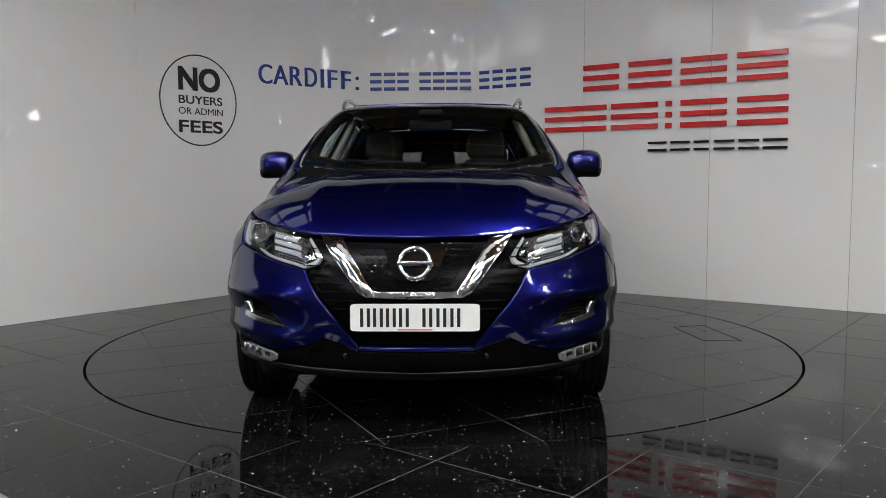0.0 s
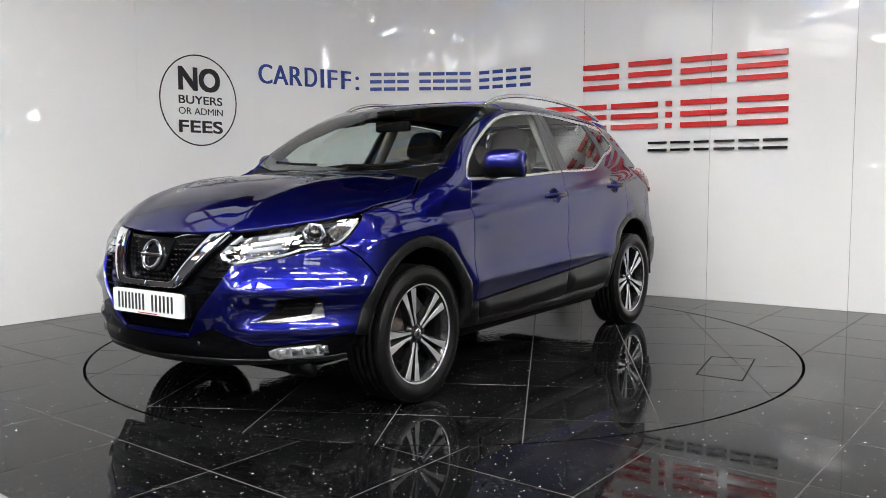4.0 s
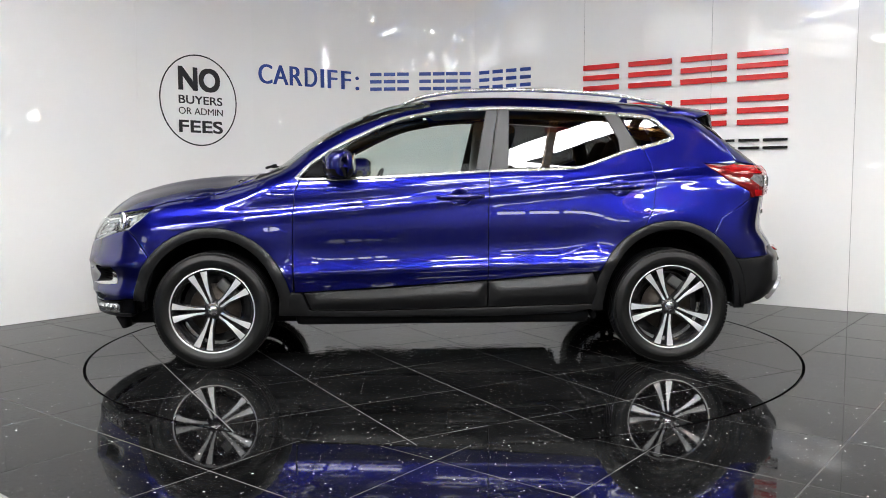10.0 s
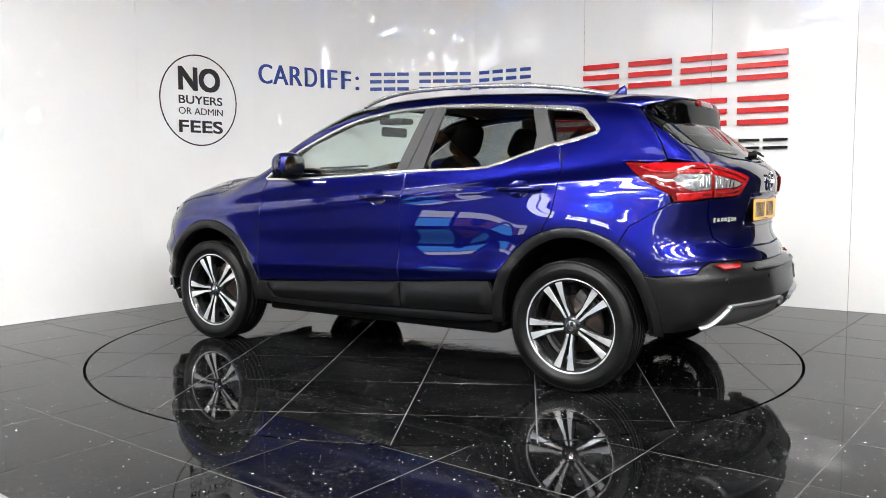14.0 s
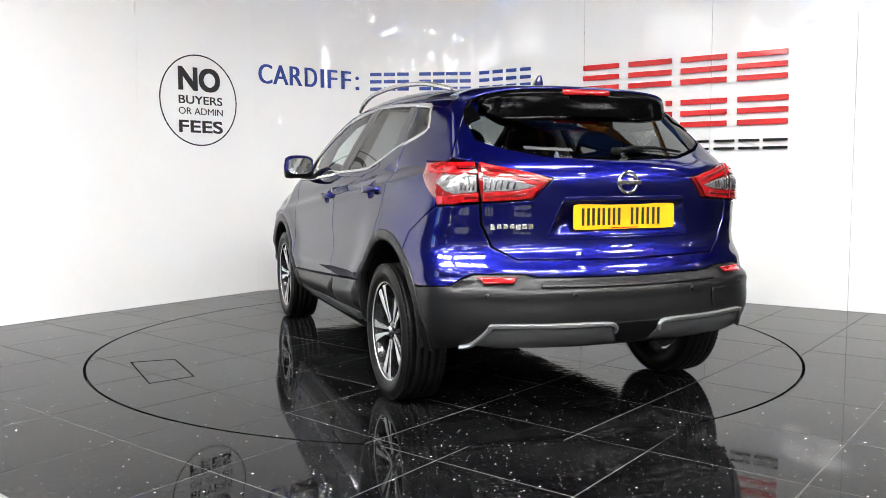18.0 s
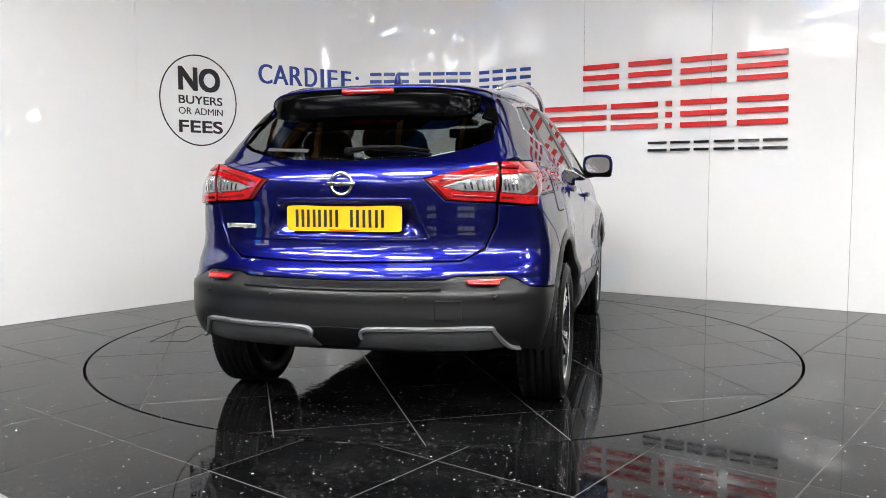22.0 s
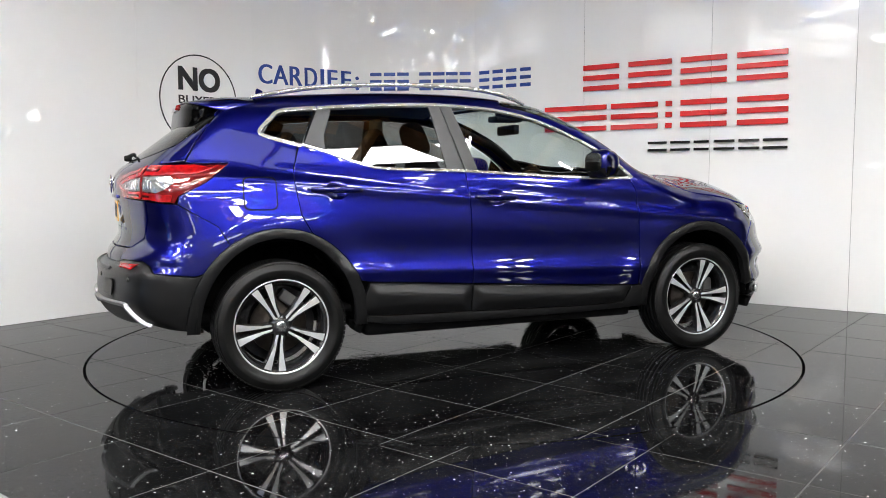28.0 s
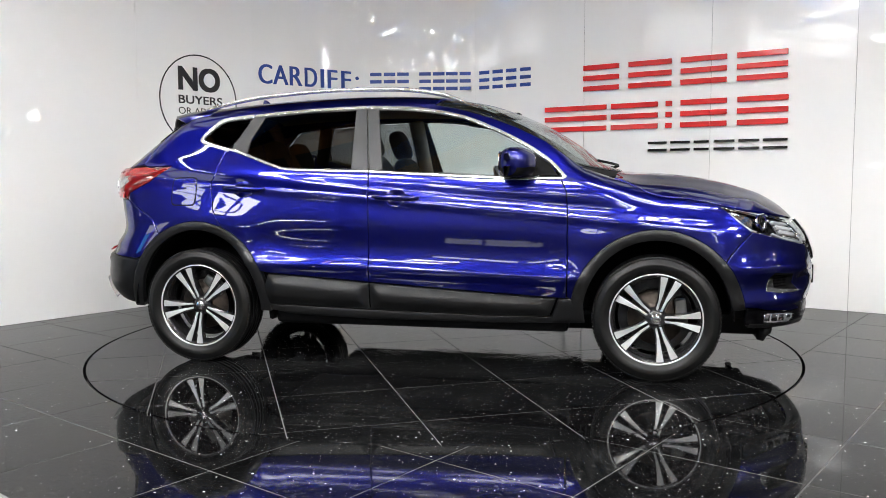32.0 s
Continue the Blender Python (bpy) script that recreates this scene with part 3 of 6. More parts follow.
def signs():
    # round notice
    m = on_wall(1, 0.604, 1.788, 0.0085)
    sign = tagged(put("round_sign", None), "round black-lettered notice in a thin ring on the white wall", "sign")
    sign.matrix_basis = m
    n = 96
    V = [(r * math.cos(2 * math.pi * i / n), r * math.sin(2 * math.pi * i / n), z) for i in range(n) for r, z in ((0.404, 0), (0.404, 0.002), (0.392, 0.002), (0.392, 0))]
    F = [(4 * i + k, 4 * ((i + 1) % n) + k, 4 * ((i + 1) % n) + k + 1, 4 * i + k + 1) for i in range(n) for k in range(3)]
    put("ring", mesh_of("ring", V, F, INK_BLACK, smooth=False), sign)
    for words, s0, s1, z0, z1, bold in (("NO", 0.391, 0.828, 1.868, 2.079, 2.6), ("BUYERS", 0.391, 0.847, 1.754, 1.827, 0.4), ("OR ADMIN", 0.388, 0.850, 1.661, 1.721, 0), ("FEES", 0.388, 0.845, 1.500, 1.611, 1.1)):
        V, F = text_shape(words, s1 - s0 - 0.008 * bold, z1 - z0 - 0.006 * bold, 0.0022)
        copies = [moved((V, F), Matrix.Translation((dx * 0.004 * bold, dy * 0.003 * bold, 0.00012 * (2 * dx + dy)))) for dx in (0, 1, 2) for dy in (0, 1, 2)] if bold else [(V, F)]
        put("lettering", mesh_of("lettering", *join(*copies), INK_BLACK, smooth=False), sign, m=Matrix.Translation((s0 - 0.604, z0 - 1.788, 0)))
    # town name, letter by letter, then the number as plain bars
    line = tagged(put("wall_lettering", None), "blue vinyl lettering with a row of plain bars across the wall", "sign")
    for ch, i, s, w in (("C", 2, 0.061, 0.135), ("A", 2, 0.212, 0.155), ("R", 2, 0.391, 0.13), ("D", 2, 0.556, 0.13), ("I", 2, 0.735, 0.03), ("F", 2, 0.815, 0.105), ("F", 2, 0.975, 0.105), (":", 2, 1.145, 0.03)):
        h = 0.185 if ch != ":" else 0.14
        V, F = text_shape(ch, w, h, 0.002)
        V, F = join(*[moved((V, F), Matrix.Translation((dx * 0.006, 0, 0.0001 * dx))) for dx in (0, 1, 2)])
        put("letter", mesh_of("letter", V, F, INK_BLUE, smooth=False), line, m=on_wall(i, s, 1.998, 0.0085))
    for i, s, w in ((3, 0.112, 0.12), (3, 0.255, 0.12), (3, 0.395, 0.12), (3, 0.623, 0.12), (3, 0.765, 0.12), (3, 0.90, 0.12), (3, 1.04, 0.115), (4, 0.053, 0.12), (4, 0.21, 0.12), (4, 0.365, 0.12), (4, 0.525, 0.12)):
        V, F = join(box(0, w, 0.0, 0.035, 0, 0.002), box(0, w, 0.075, 0.11, 0, 0.002), box(0, w, 0.15, 0.185, 0, 0.002))
        put("bar", mesh_of("bar", V, F, INK_BLUE, smooth=False), line, m=on_wall(i, s, 1.992, 0.0085))
    # red and black raised bars
    logo = tagged(put("red_sign", None), "raised red and black bars of a firm's sign on the wall", "sign")
    def bar(i, s0, s1, z0, z1, m):
        L = (CORNERS[i + 3] - CORNERS[i + 2]).length
        if s1 > L - 0.001 and s0 < L - 0.05:
            bar(i, s0, L - 0.002, z0, z1, m)
            bar(i + 1, 0.002, s1 - L, z0, z1, m)
            return
        put("bar", mesh_of("bar", *box(0, s1 - s0, 0, z1 - z0, 0, 0.022, 0.002), m, smooth=False), logo, m=on_wall(i, s0, z0, 0.0085))
    for i, s0, s1 in ((5, -0.02 + 0.02, 0.355), (5, 0.45, 0.85), (5, 0.935, 1.335), (6, 0.222, 0.63)):
        for z in (1.900, 1.997, 2.094):
            bar(i, s0, s1, z, z + 0.046, SIGN_RED)
    for i, s0, s1 in ((4, 0.81, 1.212), (5, 0.002, 0.235), (5, 0.284, 0.73), (5, 0.805, 0.86), (5, 0.94, 1.342), (6, 0.232, 0.643)):
        for z in (1.527, 1.625, 1.722):
            bar(i, s0, s1, z, z + 0.046, SIGN_RED)
    for i, s0, s1 in ((5, 0.646, 0.82), (5, 0.855, 1.03), (5, 1.065, 1.195), (6, 0.04, 0.215), (6, 0.25, 0.42), (6, 0.45, 0.647)):
        for z in (1.322, 1.387):
            bar(i, s0, s1, z, z + 0.022, SIGN_BLACK)


def small_fittings():
    # a slim white cover on the wall and a metal strip in the floor
    ob = put("wall_cover", mesh_of("wall_cover", *box(0.0, 0.17, 0.0, 0.60, 0.0, 0.03, 0.004), WALL, smooth=False), m=on_wall(4, 1.04, 0.136, 0.0085))
    tagged(ob, "slim white cover plate low on the wall", "cover")
    c = GA * 2.0 + GB * -3.122
    a = math.degrees(math.atan2(GA.y, GA.x))
    ob = put("floor_strip", mesh_of("floor_strip", *box(-4.0, 4.0, -0.014, 0.014, -0.003, 0.003, 0.001), SATIN, smooth=False), m=pose(c.x, c.y, 0.0, 0, 0, a))
    tagged(ob, "thin aluminium edge strip across the floor", "strip", kind="structure")


hall()
wall_panels()
signs()
small_fittings()


# ---- the car's body shape: x forward, y to its left, z up, middle of the wheelbase on the ground ----
def hermite(pts):
    P = np.array(pts, float)
    X, Y = P[:, 0], P[:, 1]
    h = np.diff(X)
    d = np.diff(Y) / h
    m = np.empty(len(X))
    m[0], m[-1] = d[0], d[-1]
    m[1:-1] = (d[:-1] * h[1:] + d[1:] * h[:-1]) / (h[1:] + h[:-1])

    def f(x):
        x = np.clip(x, X[0], X[-1])
        i = np.clip(np.searchsorted(X, x) - 1, 0, len(h) - 1)
        t = (x - X[i]) / h[i]
        return ((1 + 2 * t) * (1 - t) ** 2 * Y[i] + t * (1 - t) ** 2 * h[i] * m[i] + t * t * (3 - 2 * t) * Y[i + 1] + t * t * (t - 1) * h[i] * m[i + 1])
    return f


TOP = hermite([(-2.6, 1.28), (-2.0, 1.43), (-1.65, 1.503), (-1.38, 1.538), (-1.107, 1.562), (-0.766, 1.582), (-0.25, 1.592), (-0.05, 1.585), (0.16, 1.566),
               (0.385, 1.530), (0.55, 1.470), (0.716, 1.392), (0.883, 1.288), (1.03, 1.178), (1.14, 1.134), (1.37, 1.114), (1.59, 1.088), (1.77, 1.047), (1.94, 0.985), (2.06, 0.915), (2.16, 0.81), (2.3, 0.58)])
SECTION = hermite([(0.1, 0.78), (0.2, 0.82), (0.3, 0.85), (0.4, 0.870), (0.5, 0.883), (0.6, 0.890), (0.72, 0.888), (0.85, 0.879), (0.95, 0.867), (1.02, 0.855), (1.08, 0.837), (1.14, 0.810),
                   (1.3, 0.725), (1.5, 0.610), (1.65, 0.52)])
NOSE = hermite([(0.1, 1.95), (0.2, 2.06), (0.25, 2.13), (0.30, 2.185), (0.4, 2.20), (0.5, 2.222), (0.6, 2.225), (0.7, 2.205), (0.8, 2.165), (0.88, 2.11), (1.0, 2.0), (1.2, 1.85)])
TAIL = hermite([(0.1, -1.8), (0.24, -1.92), (0.30, -2.02), (0.36, -2.10), (0.45, -2.165), (0.57, -2.168), (0.622, -2.162), (0.648, -2.128), (0.69, -2.118), (0.77, -2.066), (0.9, -2.066), (1.0, -2.078), (1.1, -2.075),
                (1.14, -2.05), (1.2, -1.975), (1.3, -1.845), (1.4, -1.715), (1.5, -1.59), (1.65, -1.42)])


def ramp01(x, a, b):
    t = np.clip((x - a) / (b - a), 0, 1)
    return t * t * (3 - 2 * t)


def smax(a, b, k):
    h = np.maximum(k - np.abs(a - b), 0) / k
    return np.maximum(a, b) + h * h * k / 4


def half_width(x, z):
    w = SECTION(z)
    w = w - 0.03 * ramp01(z, 1.02, 1.2) * np.clip((x + 0.2) / 1.3, -2, 2) ** 2
    w = w - 0.022 * np.clip((x - 1.2) / 0.9, 0, 2) ** 2 - 0.070 * np.clip((-x - 0.95) / 1.0, 0, 2) ** 2
    for cx in (1.323, -1.323):
        r = np.sqrt((x - cx) ** 2 + (z - 0.333) ** 2)
        w = w + 0.016 * np.exp(-((r - 0.49) / 0.13) ** 2) * ramp01(z, 0.3, 0.5)
    zc = 0.885 + (0.85 - x) * 0.088
    e = z - zc
    w = w + 0.010 * np.exp(-(e / 0.03) ** 2) - 0.010 * np.exp(-((e - 0.05) / 0.04) ** 2) * ramp01(x, -1.6, -1.2)
    door = ramp01(x, -1.7, -0.9) * (1 - ramp01(x, 0.75, 1.4))
    low = 0.545 + (0.85 - x) * 0.03
    w = w - 0.015 * np.exp(-((z - low - 0.12) / 0.09) ** 2) * door + 0.010 * np.exp(-((z - low) / 0.035) ** 2) * door
    return w


def body(x, y, z):
    a = np.abs(y)
    wind = ramp01(x, -0.1, 0.55)
    bon = ramp01(x, 1.0, 1.35)
    top = TOP(x + 0.22 * a * a * wind * (1 - 0.45 * bon)) - 0.05 * a * a - 0.085 * bon * (a / 0.8) ** 4
    top = top + 0.012 * bon * np.exp(-((a - 0.50 - 0.10 * (1.3 - x)) / 0.07) ** 2)
    f = (z - top) / np.sqrt(1 + 0.3 * wind)
    s = a - half_width(x, z)
    v = smax(f, s, 0.13 - 0.07 * ramp01(x, -0.1, 0.5) * (1 - ramp01(x, 0.9, 1.2)))
    n = x - (NOSE(z) - 0.292 * (a / 0.75) ** 3.0)
    out = ramp01(a, 0.42, 0.58)
    n = n + out * (0.026 * np.exp(-((z - 0.515) / 0.045) ** 2) + 0.012 * np.exp(-((z - 0.70) / 0.06) ** 2) - 0.022 * np.exp(-((z - 0.605) / 0.035) ** 2) - 0.022 * np.exp(-((z - 0.425) / 0.030) ** 2))
    v = smax(v, n, 0.08)
    r = -x + TAIL(z) + 0.158 * (a / 0.7) ** 2.6
    return smax(v, r, 0.09)


def grad(P):
    e = 0.002
    g = np.stack([body(*(P + np.eye(3)[i] * e).T) - body(*(P - np.eye(3)[i] * e).T) for i in range(3)], -1)
    return g / np.linalg.norm(g, axis=1)[:, None]


# projections: two flat coordinates -> start and direction of a ray, and back
class Side:
    res = 0.022
    def rays(self, U):
        o = np.stack([U[:, 0], np.zeros(len(U)), U[:, 1]], -1)
        return o, np.tile([0.0, 1.0, 0.0], (len(U), 1)), 1.2
    def flat(self, P):
        return P[:, [0, 2]]


class Ends(Side):
    """Round a vertical axis, for the nose (way = 1) and the tail (way = -1)."""
    def __init__(self, way):
        self.way, self.cx = way, 1.15 * way
    def rays(self, U):
        a = U[:, 0]
        o = np.stack([np.full(len(U), self.cx), np.zeros(len(U)), U[:, 1]], -1)
        return o, np.stack([self.way * np.cos(a), np.sin(a), 0 * a], -1), 1.6
    def flat(self, P):
        return np.stack([np.arctan2(P[:, 1], self.way * (P[:, 0] - self.cx)), P[:, 2]], -1)


class Bonnet(Side):
    """Round a cross axis, from the nose over to the windscreen."""
    def rays(self, U):
        o = np.stack([np.full(len(U), 1.15), U[:, 1], np.full(len(U), 0.55)], -1)
        return o, np.stack([np.cos(U[:, 0]), 0 * U[:, 0], np.sin(U[:, 0])], -1), 1.6
    def flat(self, P):
        return np.stack([np.arctan2(P[:, 2] - 0.55, P[:, 0] - 1.15), P[:, 1]], -1)


class Upper(Side):
    def rays(self, U):
        o = np.stack([U[:, 0], U[:, 1], np.full(len(U), 0.8)], -1)
        return o, np.tile([0.0, 0.0, 1.0], (len(U), 1)), 1.0
    def flat(self, P):
        return P[:, :2]


SIDE, FRONT, REAR, BONNET, UPPER = Side(), Ends(1), Ends(-1), Bonnet(), Upper()


def cast(o, d, far):
    lo, hi = np.zeros(len(o)), np.full(len(o), far)
    for _ in range(8):
        mid = (lo + hi) / 2
        out = body(*(o + d * mid[:, None]).T) > 0
        hi = np.where(out, mid, hi)
        lo = np.where(out, lo, mid)
    a, b = body(*(o + d * lo[:, None]).T), body(*(o + d * hi[:, None]).T)
    for _ in range(6):
        mid = np.clip((lo * b - hi * a) / (b - a + 1e-12), lo, hi)
        v = body(*(o + d * mid[:, None]).T)
        out = v > 0
        hi, lo = np.where(out, mid, hi), np.where(out, lo, mid)
        a, b = np.where(out, a * 0.5, v), np.where(out, v, b * 0.5)
    return o + d * mid[:, None]


def spot(kind, a, b):
    """A point on the body: S: x, z from the side; F, R: y, z from the front or the rear; T: x, y from above."""
    return spots([(kind, a, b)])[0]


def spots(outline):
    """The same for many; Z is S on the car's right."""
    o, d = [], []
    for kind, a, b in outline:
        if kind in "SZ":
            o.append((a, 0.0, b))
            d.append((0.0, 1.0 if kind == "S" else -1.0, 0.0))
        elif kind == "T":
            o.append((a, b, 0.8))
            d.append((0.0, 0.0, 1.0))
        else:
            w = 1.0 if kind == "F" else -1.0
            o.append((0.9 * w, a, b))
            d.append((w, 0.0, 0.0))
    return cast(np.array(o, float), np.array(d), 1.6)


def arch(cx, a, b, a0, a1, n=18):
    """Part of a wheel arch in x and z; angles from the front, upwards."""
    return [("S", cx + a * math.cos(radians(t)), 0.333 + b * math.sin(radians(t))) for t in np.linspace(a0, a1, n)]


def even(poly, step, closed=True):
    """Points along an outline about one step apart, corners kept."""
    out = []
    n = len(poly)
    for i in range(n if closed else n - 1):
        a, b = poly[i], poly[(i + 1) % n]
        k = max(1, int(np.linalg.norm(b - a) / step))
        out += [a + (b - a) * j / k for j in range(k)]
    if not closed:
        out.append(poly[-1])
    return np.array(out)


def softened(U, times):
    for _ in range(times):
        n = len(U)
        U = np.array([p for i in range(n) for p in (U[i] * 0.8 + U[(i + 1) % n] * 0.2, U[i] * 0.2 + U[(i + 1) % n] * 0.8)])
    return U


def within(G, poly):
    inside = np.zeros(len(G), bool)
    for p, q in zip(poly, np.roll(poly, -1, 0)):
        c = (p[1] > G[:, 1]) != (q[1] > G[:, 1])
        xi = (q[0] - p[0]) * (G[:, 1] - p[1]) / (q[1] - p[1] + 1e-15) + p[0]
        inside ^= c & (G[:, 0] < xi)
    return inside


def skin(outline, proj, off=0.0, inset=0.002, lip=0.014, soft=0, bulge=None, res=None, holes=(), calm=0.0):
    """A thin pressed panel on the body inside the outline; its rim turns inwards. Gives verts, faces, normals."""
    from mathutils.geometry import delaunay_2d_cdt
    res = res or proj.res
    U = proj.flat(spots(outline))
    if np.sum(U[:, 0] * np.roll(U[:, 1], -1) - np.roll(U[:, 0], -1) * U[:, 1]) < 0:
        U = U[::-1]
    if soft:
        U = softened(U, soft)
    U = even(U, res * 0.5)
    d = np.roll(U, -1, 0) - np.roll(U, 1, 0)
    nrm = np.stack([-d[:, 1], d[:, 0]], -1)
    nrm /= np.linalg.norm(nrm, axis=1)[:, None] + 1e-12
    rim = U + nrm * inset
    edge = U + nrm * (inset + 0.0025)
    lo, hi = edge.min(0), edge.max(0)
    gx, gy = np.meshgrid(np.arange(lo[0] + res / 2, hi[0], res), np.arange(lo[1] + res / 2, hi[1], res))
    G = np.stack([gx.ravel(), gy.ravel()], -1)
    # keep grid points well inside
    a, b = edge, np.roll(edge, -1, 0)
    inside = np.zeros(len(G), bool)
    dist = np.full(len(G), 9.0)
    for p, q in zip(a, b):
        c = ((p[1] > G[:, 1]) != (q[1] > G[:, 1]))
        with np.errstate(divide="ignore", invalid="ignore"):
            xi = (q[0] - p[0]) * (G[:, 1] - p[1]) / (q[1] - p[1] + 1e-15) + p[0]
        inside ^= c & (G[:, 0] < xi)
        v = q - p
        t = np.clip(((G - p) @ v) / (v @ v + 1e-12), 0, 1)
        dist = np.minimum(dist, np.linalg.norm(G - p - t[:, None] * v, axis=1))
    G = G[inside & (dist > res * 0.35)]
    n = len(edge)
    loops, cons = [edge], [(i, (i + 1) % n) for i in range(n)]
    gaps = []
    for h in holes:
        H = even(proj.flat(spots(h)), res * 0.4)
        G = G[~within(G, H)]
        k = sum(len(q) for q in loops)
        cons += [(k + i, k + (i + 1) % len(H)) for i in range(len(H))]
        loops.append(H)
        gaps.append(H)
    pts = [Vector(p) for p in np.concatenate(loops + [G])]
    out = delaunay_2d_cdt(pts, cons, [], 1, 1e-6)
    vs = np.array(out[0])
    fs = [tuple(f) for f in out[2]]
    for H in gaps:
        mid = np.array([vs[list(f)].mean(0) for f in fs])
        bad = within(mid, H)
        fs = [f for f, q in zip(fs, bad) if not q]
    P = cast(*proj.rays(vs))
    N = grad(P)
    rise = np.full(len(P), off)
    if bulge is not None:
        k = np.empty(len(vs))
        k[:] = 9
        for p, q in zip(a, b):
            v = q - p
            t = np.clip(((vs - p) @ v) / (v @ v + 1e-12), 0, 1)
            k = np.minimum(k, np.linalg.norm(vs - p - t[:, None] * v, axis=1))
        rise = rise + bulge[0] * ramp01(k, 0, bulge[1])
    S = P + N * rise[:, None]
    # which way do the faces look
    f0 = fs[0]
    flip = np.mean([np.dot(np.cross(S[f[1]] - S[f[0]], S[f[2]] - S[f[0]]), N[f[0]]) for f in fs[:40]]) < 0
    faces = [f[::-1] if flip else f for f in fs]
    if bulge is not None:
        acc = np.zeros_like(S)
        for f in faces:
            c = np.cross(S[f[1]] - S[f[0]], S[f[2]] - S[f[0]])
            for i in f:
                acc[i] += c
        N2 = acc / (np.linalg.norm(acc, axis=1)[:, None] + 1e-12)
    else:
        N2 = N
    if calm:
        mean = N2.mean(0)
        N2 = mean * calm + N2 * (1 - calm)
        N2 /= np.linalg.norm(N2, axis=1)[:, None]
    # rim: a rounded edge, then a lip
    PR = cast(*proj.rays(rim))
    NR = grad(PR)
    PE = cast(*proj.rays(edge))
    outw = PR - PE
    outw /= np.linalg.norm(outw, axis=1)[:, None] + 1e-12
    b0 = len(S)
    E0 = PE + NR * off
    E1 = PR + NR * (off - 0.002)
    E2 = PR + NR * (off - 0.002 - lip)
    k = len(edge)
    ring = [(b0 + i, b0 + (i + 1) % k, b0 + k + (i + 1) % k, b0 + k + i) for i in range(k)]
    ring += [(b0 + k + i, b0 + k + (i + 1) % k, b0 + 2 * k + (i + 1) % k, b0 + 2 * k + i) for i in range(k)]
    c = np.cross(E0[1] - E0[0], E1[0] - E0[0])
    if np.dot(c, NR[0] + outw[0]) < 0:
        ring = [f[::-1] for f in ring]
    tilt = NR * 0.5 + outw
    tilt /= np.linalg.norm(tilt, axis=1)[:, None]
    V = [S, E0, E1, E2]
    NN = [N2, NR, tilt, outw]
    total = sum(len(q) for q in V)
    for H in gaps:
        PH = cast(*proj.rays(H))
        NH = grad(PH)
        c = PH.mean(0) - PH
        c /= np.linalg.norm(c, axis=1)[:, None] + 1e-12
        k = len(H)
        V += [PH + NH * off, PH + NH * (off - 0.012)]
        NN += [NH * 0.5 + c * 0.8, c]
        wall = [(total + i, total + (i + 1) % k, total + k + (i + 1) % k, total + k + i) for i in range(k)]
        q = np.cross(PH[1] - PH[0], -NH[0])
        ring += wall if np.dot(q, c[0]) > 0 else [f[::-1] for f in wall]
        total += 2 * k
    return np.concatenate(V), faces + ring, np.concatenate(NN)


OX, OY = 0.0296, -0.0654
car = tagged(new("car"), "blue metallic family crossover car with black cladding and alloy wheels", "car")


def fit(name, V, F, N, material, parent=None, label="", mirror=False):
    V, N = np.array(V, float), None if N is None else np.array(N, float)
    if mirror:
        V = V * [1, -1, 1]
        N = None if N is None else N * [1, -1, 1]
        F = [f[::-1] for f in F]
    me = mesh_of(name, V, F, material, normals=N)
    top = parent is None
    return put(name, me, car if top else parent, label, loc=(OX, OY, 0) if top else None)


def pair(name, outline, proj, material, parents=None, label="", **kw):
    """The same panel on the car's left and right."""
    V, F, N = skin(outline, proj, **kw)
    ps = parents or (None, None)
    return (fit(name, V, F, N, material, ps[0], label), fit(name, V, F, N, material, ps[1], label, mirror=True))


def both(half):
    """The outline with its mirror image; the half runs from the middle to the middle."""
    flip = []
    for k, a, b in half[::-1]:
        if k in "FR":
            if a != 0:
                flip.append((k, -a, b))
        elif k == "T":
            if b != 0:
                flip.append((k, a, -b))
        else:
            flip.append(("Z", a, b))
    return list(half) + flip


def whole(name, half, proj, material, parent=None, label="", **kw):
    V, F, N = skin(both(half), proj, **kw)
    return fit(name, V, F, N, material, parent, label)


def solid(name, vf, material, parent=None, label="", mirror=False, smooth=True):
    V, F = vf
    V = np.array(V, float)
    if mirror:
        V = V * [1, -1, 1]
        F = [f[::-1] for f in F]
    me = mesh_of(name, V, F, material, smooth)
    top = parent is None
    return put(name, me, car if top else parent, label, loc=(OX, OY, 0) if top else None)


def S(*p):
    return [("S", a, b) for a, b in p]


def FR(*p):
    return [("F", a, b) for a, b in p]


def RE(*p):
    return [("R", a, b) for a, b in p]


def strip(path, w, proj=None):
    """An outline of a band of width w along a path of side points."""
    P = np.array(curve(path, 5))
    d = np.gradient(P, axis=0)
    n = np.stack([-d[:, 1], d[:, 0]], -1)
    n /= np.linalg.norm(n, axis=1)[:, None]
    a, b = P + n * w / 2, P - n * w / 2
    return S(*[tuple(p) for p in a]) + S(*[tuple(p) for p in b[::-1]])


FA_OUT, FA_IN = (1.323, 0.455, 0.480), (1.323, 0.388, 0.425)
RA_OUT, RA_IN = (-1.323, 0.460, 0.505), (-1.323, 0.395, 0.455)


